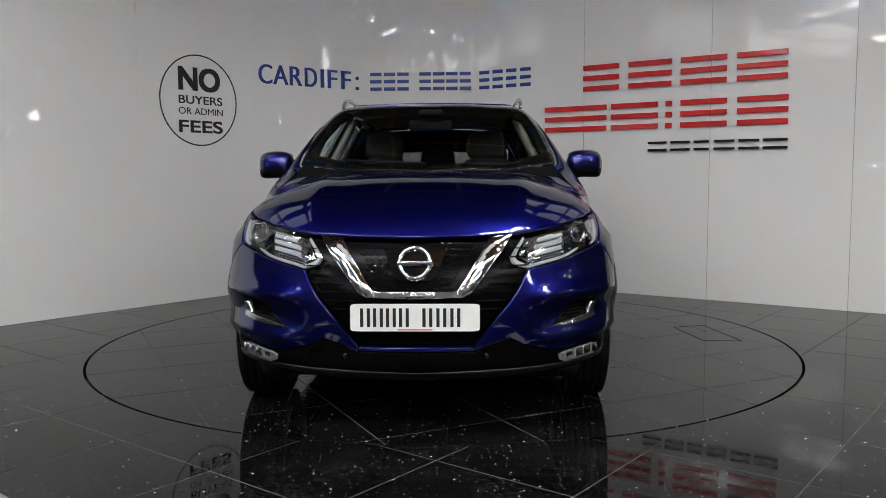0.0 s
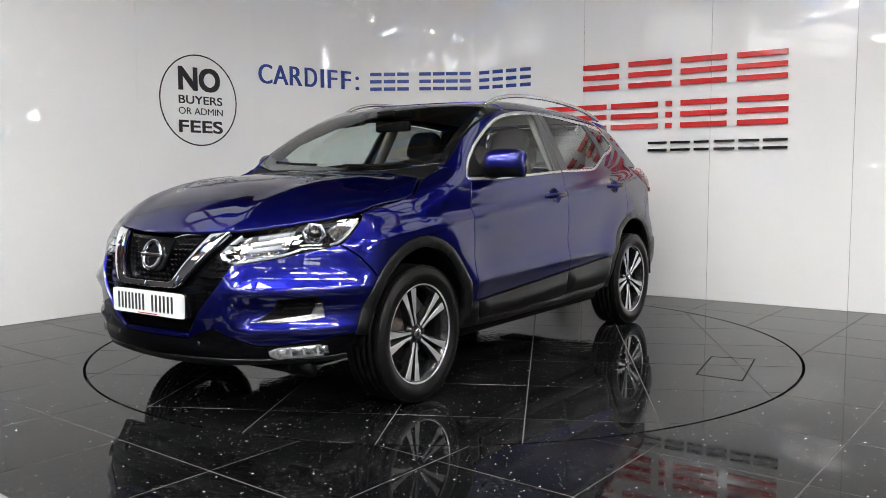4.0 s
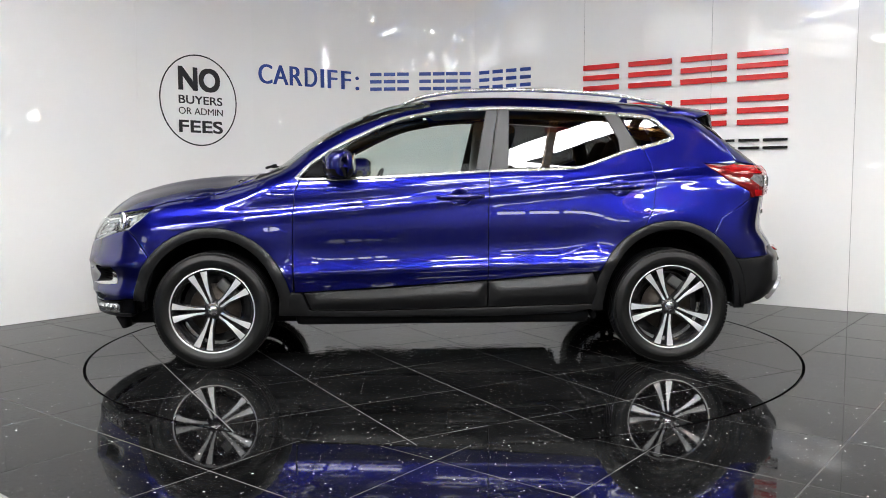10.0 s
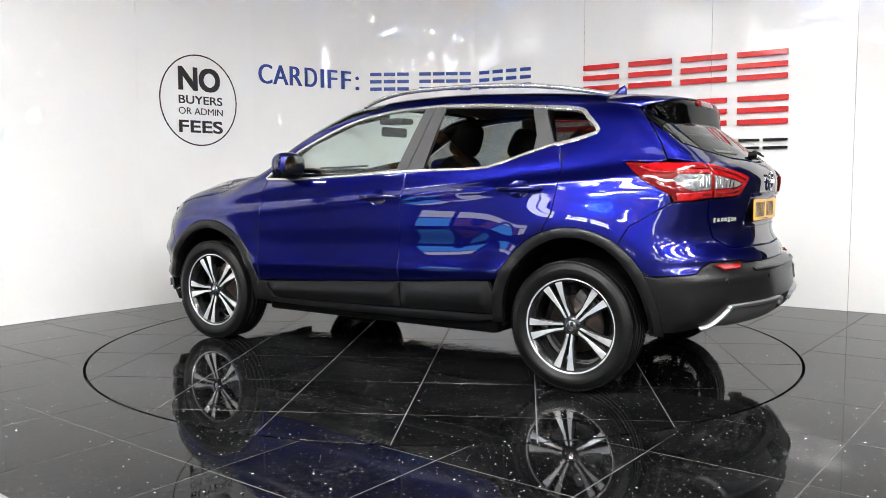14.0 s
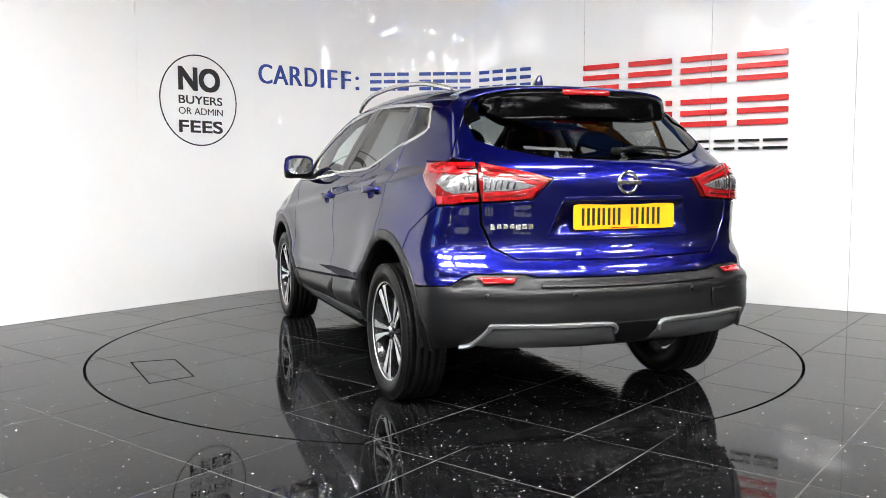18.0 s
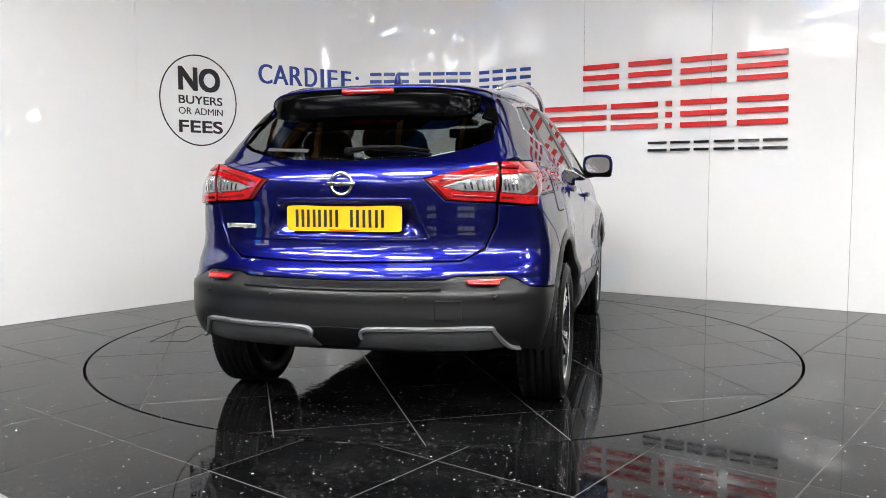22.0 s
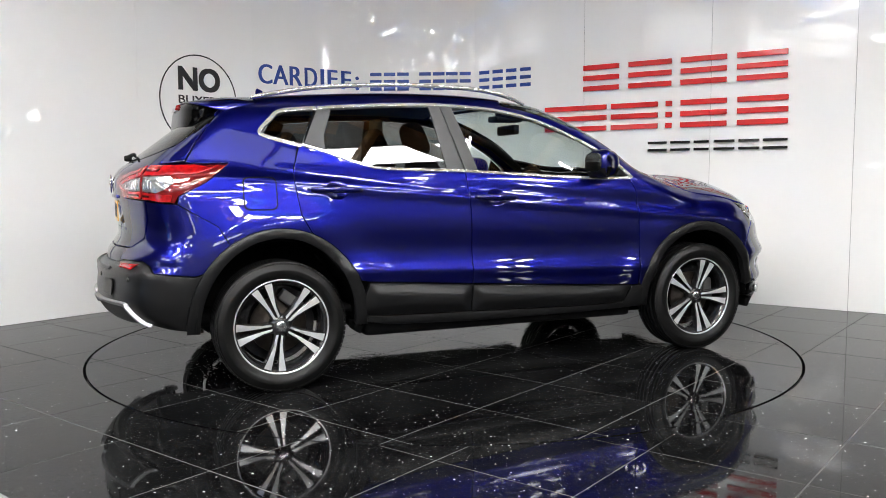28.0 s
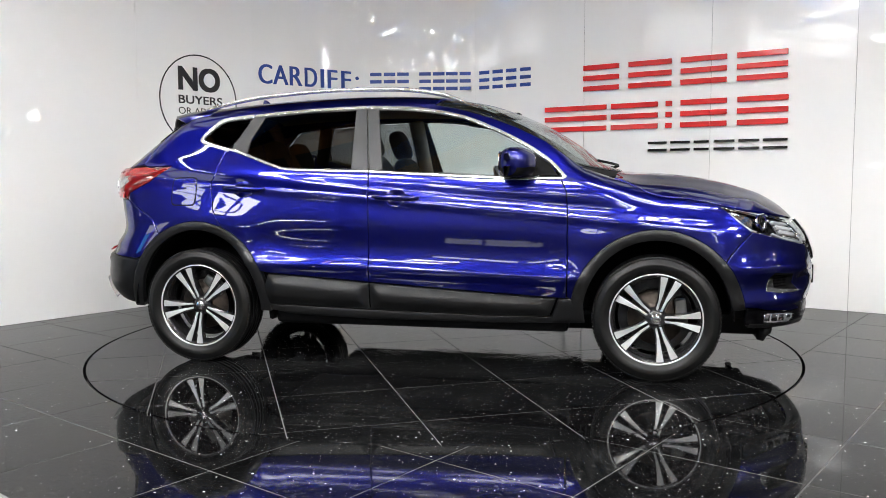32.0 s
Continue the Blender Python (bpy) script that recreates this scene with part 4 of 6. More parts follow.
SCREEN = [(0.885, 0.712), (0.72, 0.688), (0.55, 0.662), (0.40, 0.638), (0.20, 0.600), (0.085, 0.582)]
PLATE_BAY = RE((0.0, 0.990), (0.31, 0.990), (0.37, 0.835), (0.0, 0.832))
POCKET = FR((0.556, 0.472), (0.612, 0.522), (0.65, 0.573)) + S((1.927, 0.586), (1.893, 0.552), (1.886, 0.494), (1.954, 0.480)) + FR((0.615, 0.470))
FOG = FR((0.595, 0.347), (0.622, 0.358)) + S((1.900, 0.371), (1.884, 0.352), (1.887, 0.318)) + FR((0.622, 0.306), (0.598, 0.322))


def cup(x0, z0):
    return [("S", x0 + 0.066 * math.cos(t), z0 + 0.050 * math.sin(t)) for t in np.linspace(0, 2 * math.pi, 28, endpoint=False)]


def body_panels():
    # wings
    wing = S((0.857, 0.445), (0.857, 0.66), (0.855, 0.884), (0.846, 1.013), (0.815, 1.085), (0.86, 1.15), (0.93, 1.145), (1.107, 1.083), (1.157, 1.063), (1.258, 1.010), (1.391, 0.980), (1.573, 0.957), (1.642, 0.938),
             (1.655, 0.927), (1.725, 0.864), (1.806, 0.800), (1.746, 0.748), (1.690, 0.682)) + arch(*FA_OUT, 41, 168)
    pair("front_wing", wing, SIDE, PAINT)
    # doors
    front_door = S((0.851, 0.438), (0.857, 0.66), (0.855, 0.884), (0.846, 1.013), (0.815, 1.078), (0.573, 1.078), (0.246, 1.092), (-0.272, 1.122), (-0.26, 0.9), (-0.256, 0.503), (0.442, 0.459))
    fd = pair("front_door", front_door, SIDE, PAINT, holes=[cup(-0.10, 0.978)])
    rear_door = S((-0.256, 0.503), (-0.26, 0.9), (-0.272, 1.122), (-0.733, 1.134), (-0.863, 1.158), (-1.058, 1.225), (-1.185, 1.266), (-1.226, 1.149), (-1.237, 1.068), (-1.214, 0.907), (-1.165, 0.813)) + arch(*RA_OUT, 68, 26) + S((-0.872, 0.546))
    rd = pair("rear_door", rear_door, SIDE, PAINT, holes=[cup(-1.02, 1.027)])
    # body side: pillar, cant rail and rear quarter
    side = S((0.842, 1.095), (0.764, 1.175), (0.663, 1.247), (0.58, 1.296), (0.414, 1.377), (0.248, 1.441), (0.083, 1.479), (-0.082, 1.501), (-0.336, 1.515), (-0.69, 1.504), (-1.058, 1.476), (-1.255, 1.455), (-1.325, 1.405), (-1.39, 1.335),
             (-1.335, 1.295), (-1.19, 1.262), (-1.226, 1.149), (-1.237, 1.068), (-1.214, 0.907), (-1.165, 0.813)) + arch(*RA_OUT, 71, 122.5, 10) + S((-1.62, 0.85), (-1.81, 0.965), (-1.80, 1.005), (-1.665, 1.075), (-1.547, 1.17), (-1.72, 1.165), (-1.755, 1.175),
             (-1.70, 1.27), (-1.60, 1.40), (-1.52, 1.48), (-1.36, 1.513), (-1.1, 1.542), (-0.766, 1.567), (-0.25, 1.577), (0.0, 1.560)) + [("T", x, y + 0.004) for x, y in SCREEN[::-1]] + S((0.93, 1.15))
    pair("body_side", side, SIDE, PAINT, lip=0.01, inset=0.0012, res=0.022)
    # sill and arch cladding
    pair("sill_cladding", S((0.80, 0.435), (0.442, 0.453), (-0.254, 0.497), (-0.254, 0.345), (0.445, 0.33), (0.76, 0.335)), SIDE, CLAD, fd, "black door cladding", off=0.004, bulge=(0.022, 0.06), lip=0.03)
    pair("sill_cladding", S((-0.258, 0.497), (-0.86, 0.540), (-0.90, 0.43), (-0.87, 0.36), (-0.258, 0.345)), SIDE, CLAD, rd, "black door cladding", off=0.004, bulge=(0.022, 0.06), lip=0.03)
    pair("rocker", S((0.94, 0.43), (0.86, 0.436), (0.81, 0.432), (0.77, 0.332), (0.445, 0.326), (-0.256, 0.341), (-0.87, 0.355), (-0.87, 0.325), (-0.728, 0.300), (-0.256, 0.285), (0.445, 0.287), (0.835, 0.296), (0.95, 0.30)), SIDE, CLAD, off=0.0, bulge=(0.008, 0.02), lip=0.03)
    for cx, o, i, a0, a1 in ((1, FA_OUT, FA_IN, 8, 182), (-1, RA_OUT, RA_IN, -2, 182)):
        pair("arch_cladding", arch(*o, a0, a1, 30) + arch(*i, a1, a0, 30), SIDE, CLAD, off=0.004, bulge=(0.012, 0.03), lip=0.035, res=0.025, inset=0.0005)
    # nose
    bumper = S((1.693, 0.682), (1.749, 0.748), (1.809, 0.800)) + FR((0.707, 0.772), (0.63, 0.748), (0.55, 0.731), (0.46, 0.717), (0.40, 0.610), (0.328, 0.524), (0.235, 0.405), (0.24, 0.385), (0.30, 0.412), (0.383, 0.437), (0.439, 0.405), (0.553, 0.368), (0.63, 0.368)) + S((1.893, 0.386), (1.83, 0.402), (1.765, 0.405)) + arch(*FA_OUT, 12, 40.5, 7)
    fb = pair("front_bumper", bumper, FRONT, PAINT, holes=[POCKET])
    whole("bumper_lip", FR((0.0, 0.402), (0.232, 0.404), (0.24, 0.387), (0.0, 0.382)), FRONT, PAINT, lip=0.03)
    grille_bg = FR((0.0, 0.840), (0.25, 0.846), (0.43, 0.856), (0.47, 0.80), (0.47, 0.70), (0.328, 0.524), (0.235, 0.405), (0.0, 0.402))
    whole("grille_panel", grille_bg, FRONT, GRILLE, off=-0.030, lip=0.005)
    low = FR((0.0, 0.382), (0.24, 0.385), (0.30, 0.412), (0.383, 0.437), (0.439, 0.405), (0.553, 0.366), (0.63, 0.366)) + S((1.893, 0.383), (1.83, 0.399), (1.785, 0.402), (1.775, 0.31), (1.86, 0.305)) + FR((0.66, 0.295), (0.57, 0.29), (0.33, 0.285), (0.0, 0.272))
    whole("lower_intake", low, FRONT, GRILLE, off=-0.004, lip=0.02, label="black lower intake")
    lip = FR((0.0, 0.290), (0.33, 0.303), (0.57, 0.306)) + S((1.99, 0.306), (1.88, 0.314), (1.80, 0.322), (1.79, 0.295), (1.90, 0.286)) + FR((0.57, 0.278), (0.33, 0.260), (0.0, 0.248))
    whole("lower_lip", lip, FRONT, CLAD, off=0.0, lip=0.05, bulge=(0.010, 0.02))
    # bonnet
    lead = [("F", 0.0, 0.846), ("F", 0.20, 0.848), ("F", 0.43, 0.860), ("F", 0.52, 0.873), ("F", 0.623, 0.889), ("F", 0.685, 0.902)]
    cut = [("S", 1.778, 0.914), ("S", 1.70, 0.929), ("S", 1.642, 0.941), ("S", 1.573, 0.959), ("S", 1.391, 0.982), ("S", 1.258, 1.012), ("S", 1.157, 1.066)]
    back = [("T", 1.10, 0.70), ("T", 1.115, 0.45), ("T", 1.165, 0.22), ("T", 1.18, 0.0)]
    half = lead + cut + back
    whole("bonnet", half, BONNET, PAINT, inset=0.0015)
    # roof, windscreen, cowl
    whole("roof", [("T", 0.205, 0.0), ("T", 0.13, 0.40), ("T", 0.065, 0.582), ("T", -0.25, 0.60), ("T", -0.766, 0.59), ("T", -1.1, 0.57), ("T", -1.36, 0.55), ("T", -1.40, 0.0)], UPPER, PAINT, lip=0.01)
    edge = [("T", 1.14, 0.0), ("T", 1.06, 0.40)] + [("T", x, y) for x, y in SCREEN] + [("T", 0.145, 0.40), ("T", 0.215, 0.0)]
    screen = whole("windscreen", edge, UPPER, GLASS_CLEAR, off=-0.004, lip=0.004)
    screen.visible_shadow = False
    inner = [("T", 1.06, 0.0), ("T", 0.99, 0.40)] + [("T", x - 0.06 * (k < 1), y - 0.042) for k, (x, y) in enumerate(SCREEN[:-1])] + [("T", 0.15, 0.555), ("T", 0.185, 0.40), ("T", 0.255, 0.0)]
    whole("screen_border", edge, UPPER, BLACK_GLOSS, screen, "black printed glass border", off=-0.010, inset=0.003, lip=0.002, holes=[both(inner)])
    whole("cowl", [("T", 1.20, 0.0), ("T", 1.18, 0.25), ("T", 1.11, 0.55), ("T", 1.03, 0.73), ("T", 0.93, 0.72), ("T", 0.895, 0.70), ("T", 1.065, 0.40), ("T", 1.145, 0.0)], UPPER, DARK, off=-0.012)
    # tail
    tailgate = RE((0.0, 1.165), (0.35, 1.18), (0.51, 1.218), (0.60, 1.258), (0.64, 1.22), (0.66, 1.16), (0.35, 1.086), (0.44, 0.992), (0.645, 0.98), (0.636, 0.887), (0.595, 0.7895), (0.508, 0.7415), (0.0, 0.7335))
    whole("tailgate", tailgate, REAR, PAINT, lip=0.02, holes=[both(PLATE_BAY)])
    whole("rear_window", RE((0.0, 1.42), (0.50, 1.42), (0.585, 1.342), (0.595, 1.262), (0.51, 1.224), (0.35, 1.186), (0.0, 1.171)), REAR, GLASS_DARK, off=-0.003, lip=0.004)
    rear_side = RE((0.60, 1.252), (0.59, 1.345), (0.50, 1.425), (0.50, 1.47)) + S((-1.52, 1.485), (-1.60, 1.405), (-1.70, 1.275), (-1.757, 1.18)) + RE((0.662, 1.165))
    pair("rear_pillar", rear_side, REAR, PAINT, inset=0.001)
    rb = RE((0.0, 0.730), (0.508, 0.738), (0.600, 0.787), (0.645, 0.887), (0.652, 0.975)) + S((-1.812, 0.964), (-1.62, 0.849)) + arch(*RA_OUT, 122.7, 145, 6) + S((-1.742, 0.612), (-1.93, 0.632)) + RE((0.735, 0.66), (0.685, 0.680), (0.492, 0.680), (0.445, 0.665), (0.0, 0.660))
    whole("rear_bumper", rb, REAR, PAINT, inset=0.001)
    rc = RE((0.0, 0.657), (0.445, 0.662), (0.492, 0.677), (0.685, 0.677), (0.735, 0.656)) + S((-1.93, 0.629), (-1.742, 0.607)) + arch(*RA_OUT, 146, 178, 8) + S((-1.70, 0.325), (-1.86, 0.345)) + RE((0.70, 0.37), (0.60, 0.36), (0.3, 0.355), (0.0, 0.355))
    whole("rear_bumper_cladding", rc, REAR, CLAD, None, "grained black plastic lower bumper", inset=0.001, off=0.002, bulge=(0.004, 0.03), lip=0.05)
    return fd, rd, fb


def windows(fd, rd):
    fg = S((0.78, 1.100), (0.745, 1.16), (0.65, 1.228), (0.57, 1.277), (0.41, 1.358), (0.248, 1.421), (0.083, 1.459), (-0.082, 1.481), (-0.269, 1.493), (-0.193, 1.137), (0.246, 1.107), (0.573, 1.094))
    for o in pair("window", fg, SIDE, GLASS_CLEAR, fd, "clear door glass", off=-0.006, lip=0.003, inset=0.0, calm=0.85):
        o.visible_shadow = False
    rg = S((-0.378, 1.146), (-0.405, 1.493), (-0.69, 1.482), (-0.98, 1.460), (-1.045, 1.315), (-1.045, 1.222), (-0.907, 1.178), (-0.742, 1.150))
    pair("window", rg, SIDE, GLASS_DARK, rd, "dark privacy door glass", off=-0.006, lip=0.003, inset=0.0, calm=0.85)
    pair("quarter_window", S((-1.068, 1.458), (-1.24, 1.441), (-1.30, 1.40), (-1.362, 1.332), (-1.32, 1.307), (-1.168, 1.270)), SIDE, GLASS_DARK, off=-0.005, lip=0.003, label="dark privacy glass", calm=0.85)
    pair("pillar_trim", S((-0.266, 1.497), (-0.190, 1.135), (-0.268, 1.128), (-0.338, 1.503)), SIDE, GREYTRIM, fd, "satin grey pillar trim")
    pair("pillar_trim", S((-0.342, 1.503), (-0.272, 1.128), (-0.380, 1.138), (-0.408, 1.500)), SIDE, GREYTRIM, rd, "satin grey pillar trim")
    pair("pillar_trim", S((-0.978, 1.464), (-1.056, 1.470), (-1.163, 1.262), (-1.048, 1.220), (-1.043, 1.315)), SIDE, GREYTRIM, rd, "satin grey pillar trim")
    pair("sail_trim", S((0.80, 1.098), (0.755, 1.165), (0.66, 1.232), (0.655, 1.12), (0.60, 1.10)), SIDE, DARK, fd, off=0.001)
    # chrome surrounds
    pair("chrome_strip", strip([(0.842, 1.088), (0.764, 1.171), (0.663, 1.243), (0.58, 1.292), (0.414, 1.373), (0.248, 1.437), (0.083, 1.475), (-0.082, 1.497), (-0.338, 1.509)], 0.017), SIDE, STRIP, fd, "chrome window surround", off=0.002, inset=0.0, bulge=(0.003, 0.006))
    pair("chrome_strip", strip([(-0.342, 1.509), (-0.69, 1.498), (-1.05, 1.470)], 0.017), SIDE, STRIP, rd, "chrome window surround", off=0.002, inset=0.0, bulge=(0.003, 0.006))
    pair("chrome_strip", strip([(-1.06, 1.469), (-1.248, 1.450), (-1.312, 1.404), (-1.378, 1.333), (-1.325, 1.301), (-1.172, 1.259)], 0.021), SIDE, STRIP, None, "chrome window surround", off=0.002, inset=0.0, bulge=(0.003, 0.006))
    pair("chrome_strip", strip([(0.832, 1.086), (0.573, 1.086), (0.246, 1.100), (-0.268, 1.128)], 0.0145), SIDE, STRIP, fd, "chrome waist strip", off=0.002, inset=0.0, bulge=(0.003, 0.006))
    pair("chrome_strip", strip([(-0.276, 1.129), (-0.733, 1.141), (-0.863, 1.166), (-1.058, 1.233), (-1.170, 1.268)], 0.0145), SIDE, STRIP, rd, "chrome waist strip", off=0.002, inset=0.0, bulge=(0.003, 0.006))


def handles(fd, rd):
    for parents, x0, z0 in ((fd, -0.10, 0.978), (rd, -1.02, 1.027)):
        for side, mirror in ((0, False), (1, True)):
            # a round scoop with a bar across it
            V, F, N = skin(cup(x0, z0), SIDE, off=0.0, lip=0.002, bulge=(-0.034, 0.045), res=0.012, inset=0)
            fit("handle_cup", V, F, N, PAINT, parents[side], "scooped recess behind the handle", mirror)
            path = []
            for t in np.linspace(0, 1, 12):
                x = x0 + 0.135 - 0.27 * t
                p = spot("S", x, z0 + 0.006 * t)
                lift = 0.006 + 0.030 * math.sin(math.pi * t) ** 0.6
                path.append((p[0], p[1] + lift - 0.004, p[2]))
            V, F = tube(path, 0.011, 0.017, 12, taper=lambda t: max(0.35, math.sin(math.pi * (0.06 + 0.88 * t)) ** 0.35))
            solid("door_handle", (V, F), PAINT, parents[side], "body-coloured handle", mirror)
    # fuel flap on the right
    def flap(r):
        return [("S", -1.412 + r * math.copysign(abs(math.cos(t)) ** 0.35, math.cos(t)), 1.014 + r * math.copysign(abs(math.sin(t)) ** 0.35, math.sin(t))) for t in np.linspace(0, 2 * math.pi, 40, endpoint=False)]
    V, F, N = skin(flap(0.088), SIDE, off=0.0012, lip=0.002)
    gap = fit("flap_gap", V, F, N, DARK, None, "dark gap round the fuel flap", True)
    V, F, N = skin(flap(0.0815), SIDE, off=0.0028, lip=0.001)
    fit("fuel_flap", V, F, N, PAINT, None, "", True)



body_fd, body_rd, body_fb = body_panels()
windows(body_fd, body_rd)
handles(body_fd, body_rd)


def wheel_parts():
    w = 0.108
    # tyre with grooves
    prof = [(0.236, -0.090), (0.252, -0.102), (0.285, -0.108), (0.315, -0.103), (0.329, -0.091)]
    for g in (-0.055, -0.018, 0.018, 0.055):
        prof += [(0.3365, g - 0.006), (0.329, g - 0.004), (0.329, g + 0.004), (0.3365, g + 0.006)]
    prof += [(0.329, 0.091), (0.315, 0.103), (0.298, 0.1065), (0.2965, 0.1078), (0.288, 0.1078), (0.268, 0.1065), (0.266, 0.1045), (0.252, 0.101), (0.243, 0.094)]
    tyre = lathe(prof, 96)
    # shoulder blocks
    blocks = []
    for i in range(88):
        a = 2 * math.pi * i / 88
        for s in (-1, 1):
            V, F = box(-0.0095, 0.0095, -0.016, 0.016, -0.006, 0.0018, 0.0010)
            m = Matrix.Rotation(-a, 4, "Y") @ Matrix.Translation((0.3278, s * 0.081, 0)) @ Matrix.Rotation(radians(90), 4, "Y") @ Matrix.Rotation(radians(s * 18), 4, "X")
            blocks.append(moved((V, F), m))
    barrel = lathe([(0.235, -0.09), (0.222, -0.085), (0.212, -0.02), (0.214, 0.06), (0.226, 0.082), (0.2375, 0.0915)], 72)
    lip = lathe([(0.236, 0.082), (0.2375, 0.0925), (0.2400, 0.0945), (0.2445, 0.0955), (0.2455, 0.090), (0.240, 0.078)], 96)
    well = lathe([(0.20, -0.05), (0.0005, -0.05)], 48)
    spokes, dark = [], []
    def prism_y(poly, top, base):
        n = len(poly)
        V = [(x, top(math.hypot(x, z)), z) for x, z in poly] + [(x, base(math.hypot(x, z)), z) for x, z in poly]
        F = [tuple(range(n))[::-1], tuple(range(n, 2 * n))] + [(i, (i + 1) % n, (i + 1) % n + n, i + n) for i in range(n)]
        return V, F
    face = lambda r: 0.070 + 0.016 * ramp01(np.array(r), 0.06, 0.22)
    back = lambda r: 0.020 + 0.030 * ramp01(np.array(r), 0.06, 0.22)
    flat = lambda r: face(r) - 0.0035
    for k in range(5):
        m = Matrix.Rotation(2 * math.pi * k / 5 + radians(100), 4, "Y")
        for s in (-1, 1):
            blade = [(0.045, s * 0.006), (0.12, s * 0.010), (0.237, s * 0.020), (0.237, s * 0.062), (0.17, s * 0.040), (0.10, s * 0.022), (0.05, s * 0.018)]
            spokes.append(moved(prism_y(blade, face, flat), m))
            under = [(0.04, s * 0.004), (0.12, s * 0.007), (0.233, s * 0.015), (0.232, s * 0.066), (0.17, s * 0.046), (0.10, s * 0.030), (0.045, s * 0.027)]
            dark.append(moved(prism_y(under, flat, back), m))
    hub = lathe([(0.0005, 0.070), (0.028, 0.072), (0.034, 0.069), (0.058, 0.060), (0.062, 0.03)], 40)
    cap = lathe([(0.0005, 0.079), (0.020, 0.0785), (0.0265, 0.075), (0.027, 0.068)], 36)
    nuts = [moved(lathe([(0.0005, 0.062), (0.008, 0.062), (0.0095, 0.058), (0.0095, 0.04)], 8), Matrix.Translation((0.052 * math.cos(a), 0, 0.052 * math.sin(a)))) for a in [2 * math.pi * (k + 0.5) / 5 + radians(100) for k in range(5)]]
    disc = lathe([(0.145, -0.012), (0.148, -0.002), (0.146, 0.006), (0.085, 0.006), (0.08, 0.022), (0.04, 0.024)], 56)
    cal = moved(box(-0.03, 0.03, -0.03, 0.03, -0.07, 0.07, 0.012), Matrix.Translation((-0.135, 0, 0.02)))
    M = lambda n, vf, m, s=True: mesh_of(n, *vf, m, smooth=s)
    return dict(barrel=M("wheel", join(barrel, well), ALLOY_DARK), tyre=M("tyre", join(tyre), RUBBER), tread=M("tread", join(*blocks), RUBBER, False), lip=M("rim", lip, ALLOY), spokes=[M("spoke", join(spokes[2 * k], spokes[2 * k + 1]), ALLOY, False) for k in range(5)],
                dark=[M("spoke_back", join(dark[2 * k], dark[2 * k + 1]), ALLOY_DARK, False) for k in range(5)], hub=M("hub", hub, ALLOY_DARK), cap=M("hub_cap", cap, CHROME), nuts=[M("wheel_nut", q, CHROME) for q in nuts], disc=M("brake_disc", disc, DISC), cal=M("brake_caliper", cal, CALIPER))


def wheels():
    d = wheel_parts()
    turn = {(1, 1): 47, (1, -1): 6, (-1, 1): 53, (-1, -1): 52}
    for sx in (1, -1):
        for sy in (1, -1):
            m = pose(1.323 * sx + OX, 0.782 * sy + OY, 0.3365, 0, 0, 0 if sy > 0 else 180) @ Matrix.Rotation(radians(turn[(sx, sy)]), 4, "Y")
            wob = put("wheel", d["barrel"], car, "five twin-spoke machined alloy wheel with a black tyre", m=m)
            put("tyre", d["tyre"], wob)
            tagged(put("tread", d["tread"], wob), kind="stuff")
            put("rim", d["lip"], wob, "bright machined rim edge")
            for s in d["spokes"]:
                put("spoke", s, wob)
            for s in d["dark"]:
                put("spoke_back", s, wob, "black painted spoke side")
            put("hub", d["hub"], wob)
            put("hub_cap", d["cap"], wob)
            for s in d["nuts"]:
                put("wheel_nut", s, wob)
            put("brake_disc", d["disc"], wob)
            put("brake_caliper", d["cal"], wob)


def prism_side(poly, y0, y1):
    V, F = prism(poly, y0, y1)
    return [(x, z, y) for x, y, z in V], [f[::-1] for f in F]


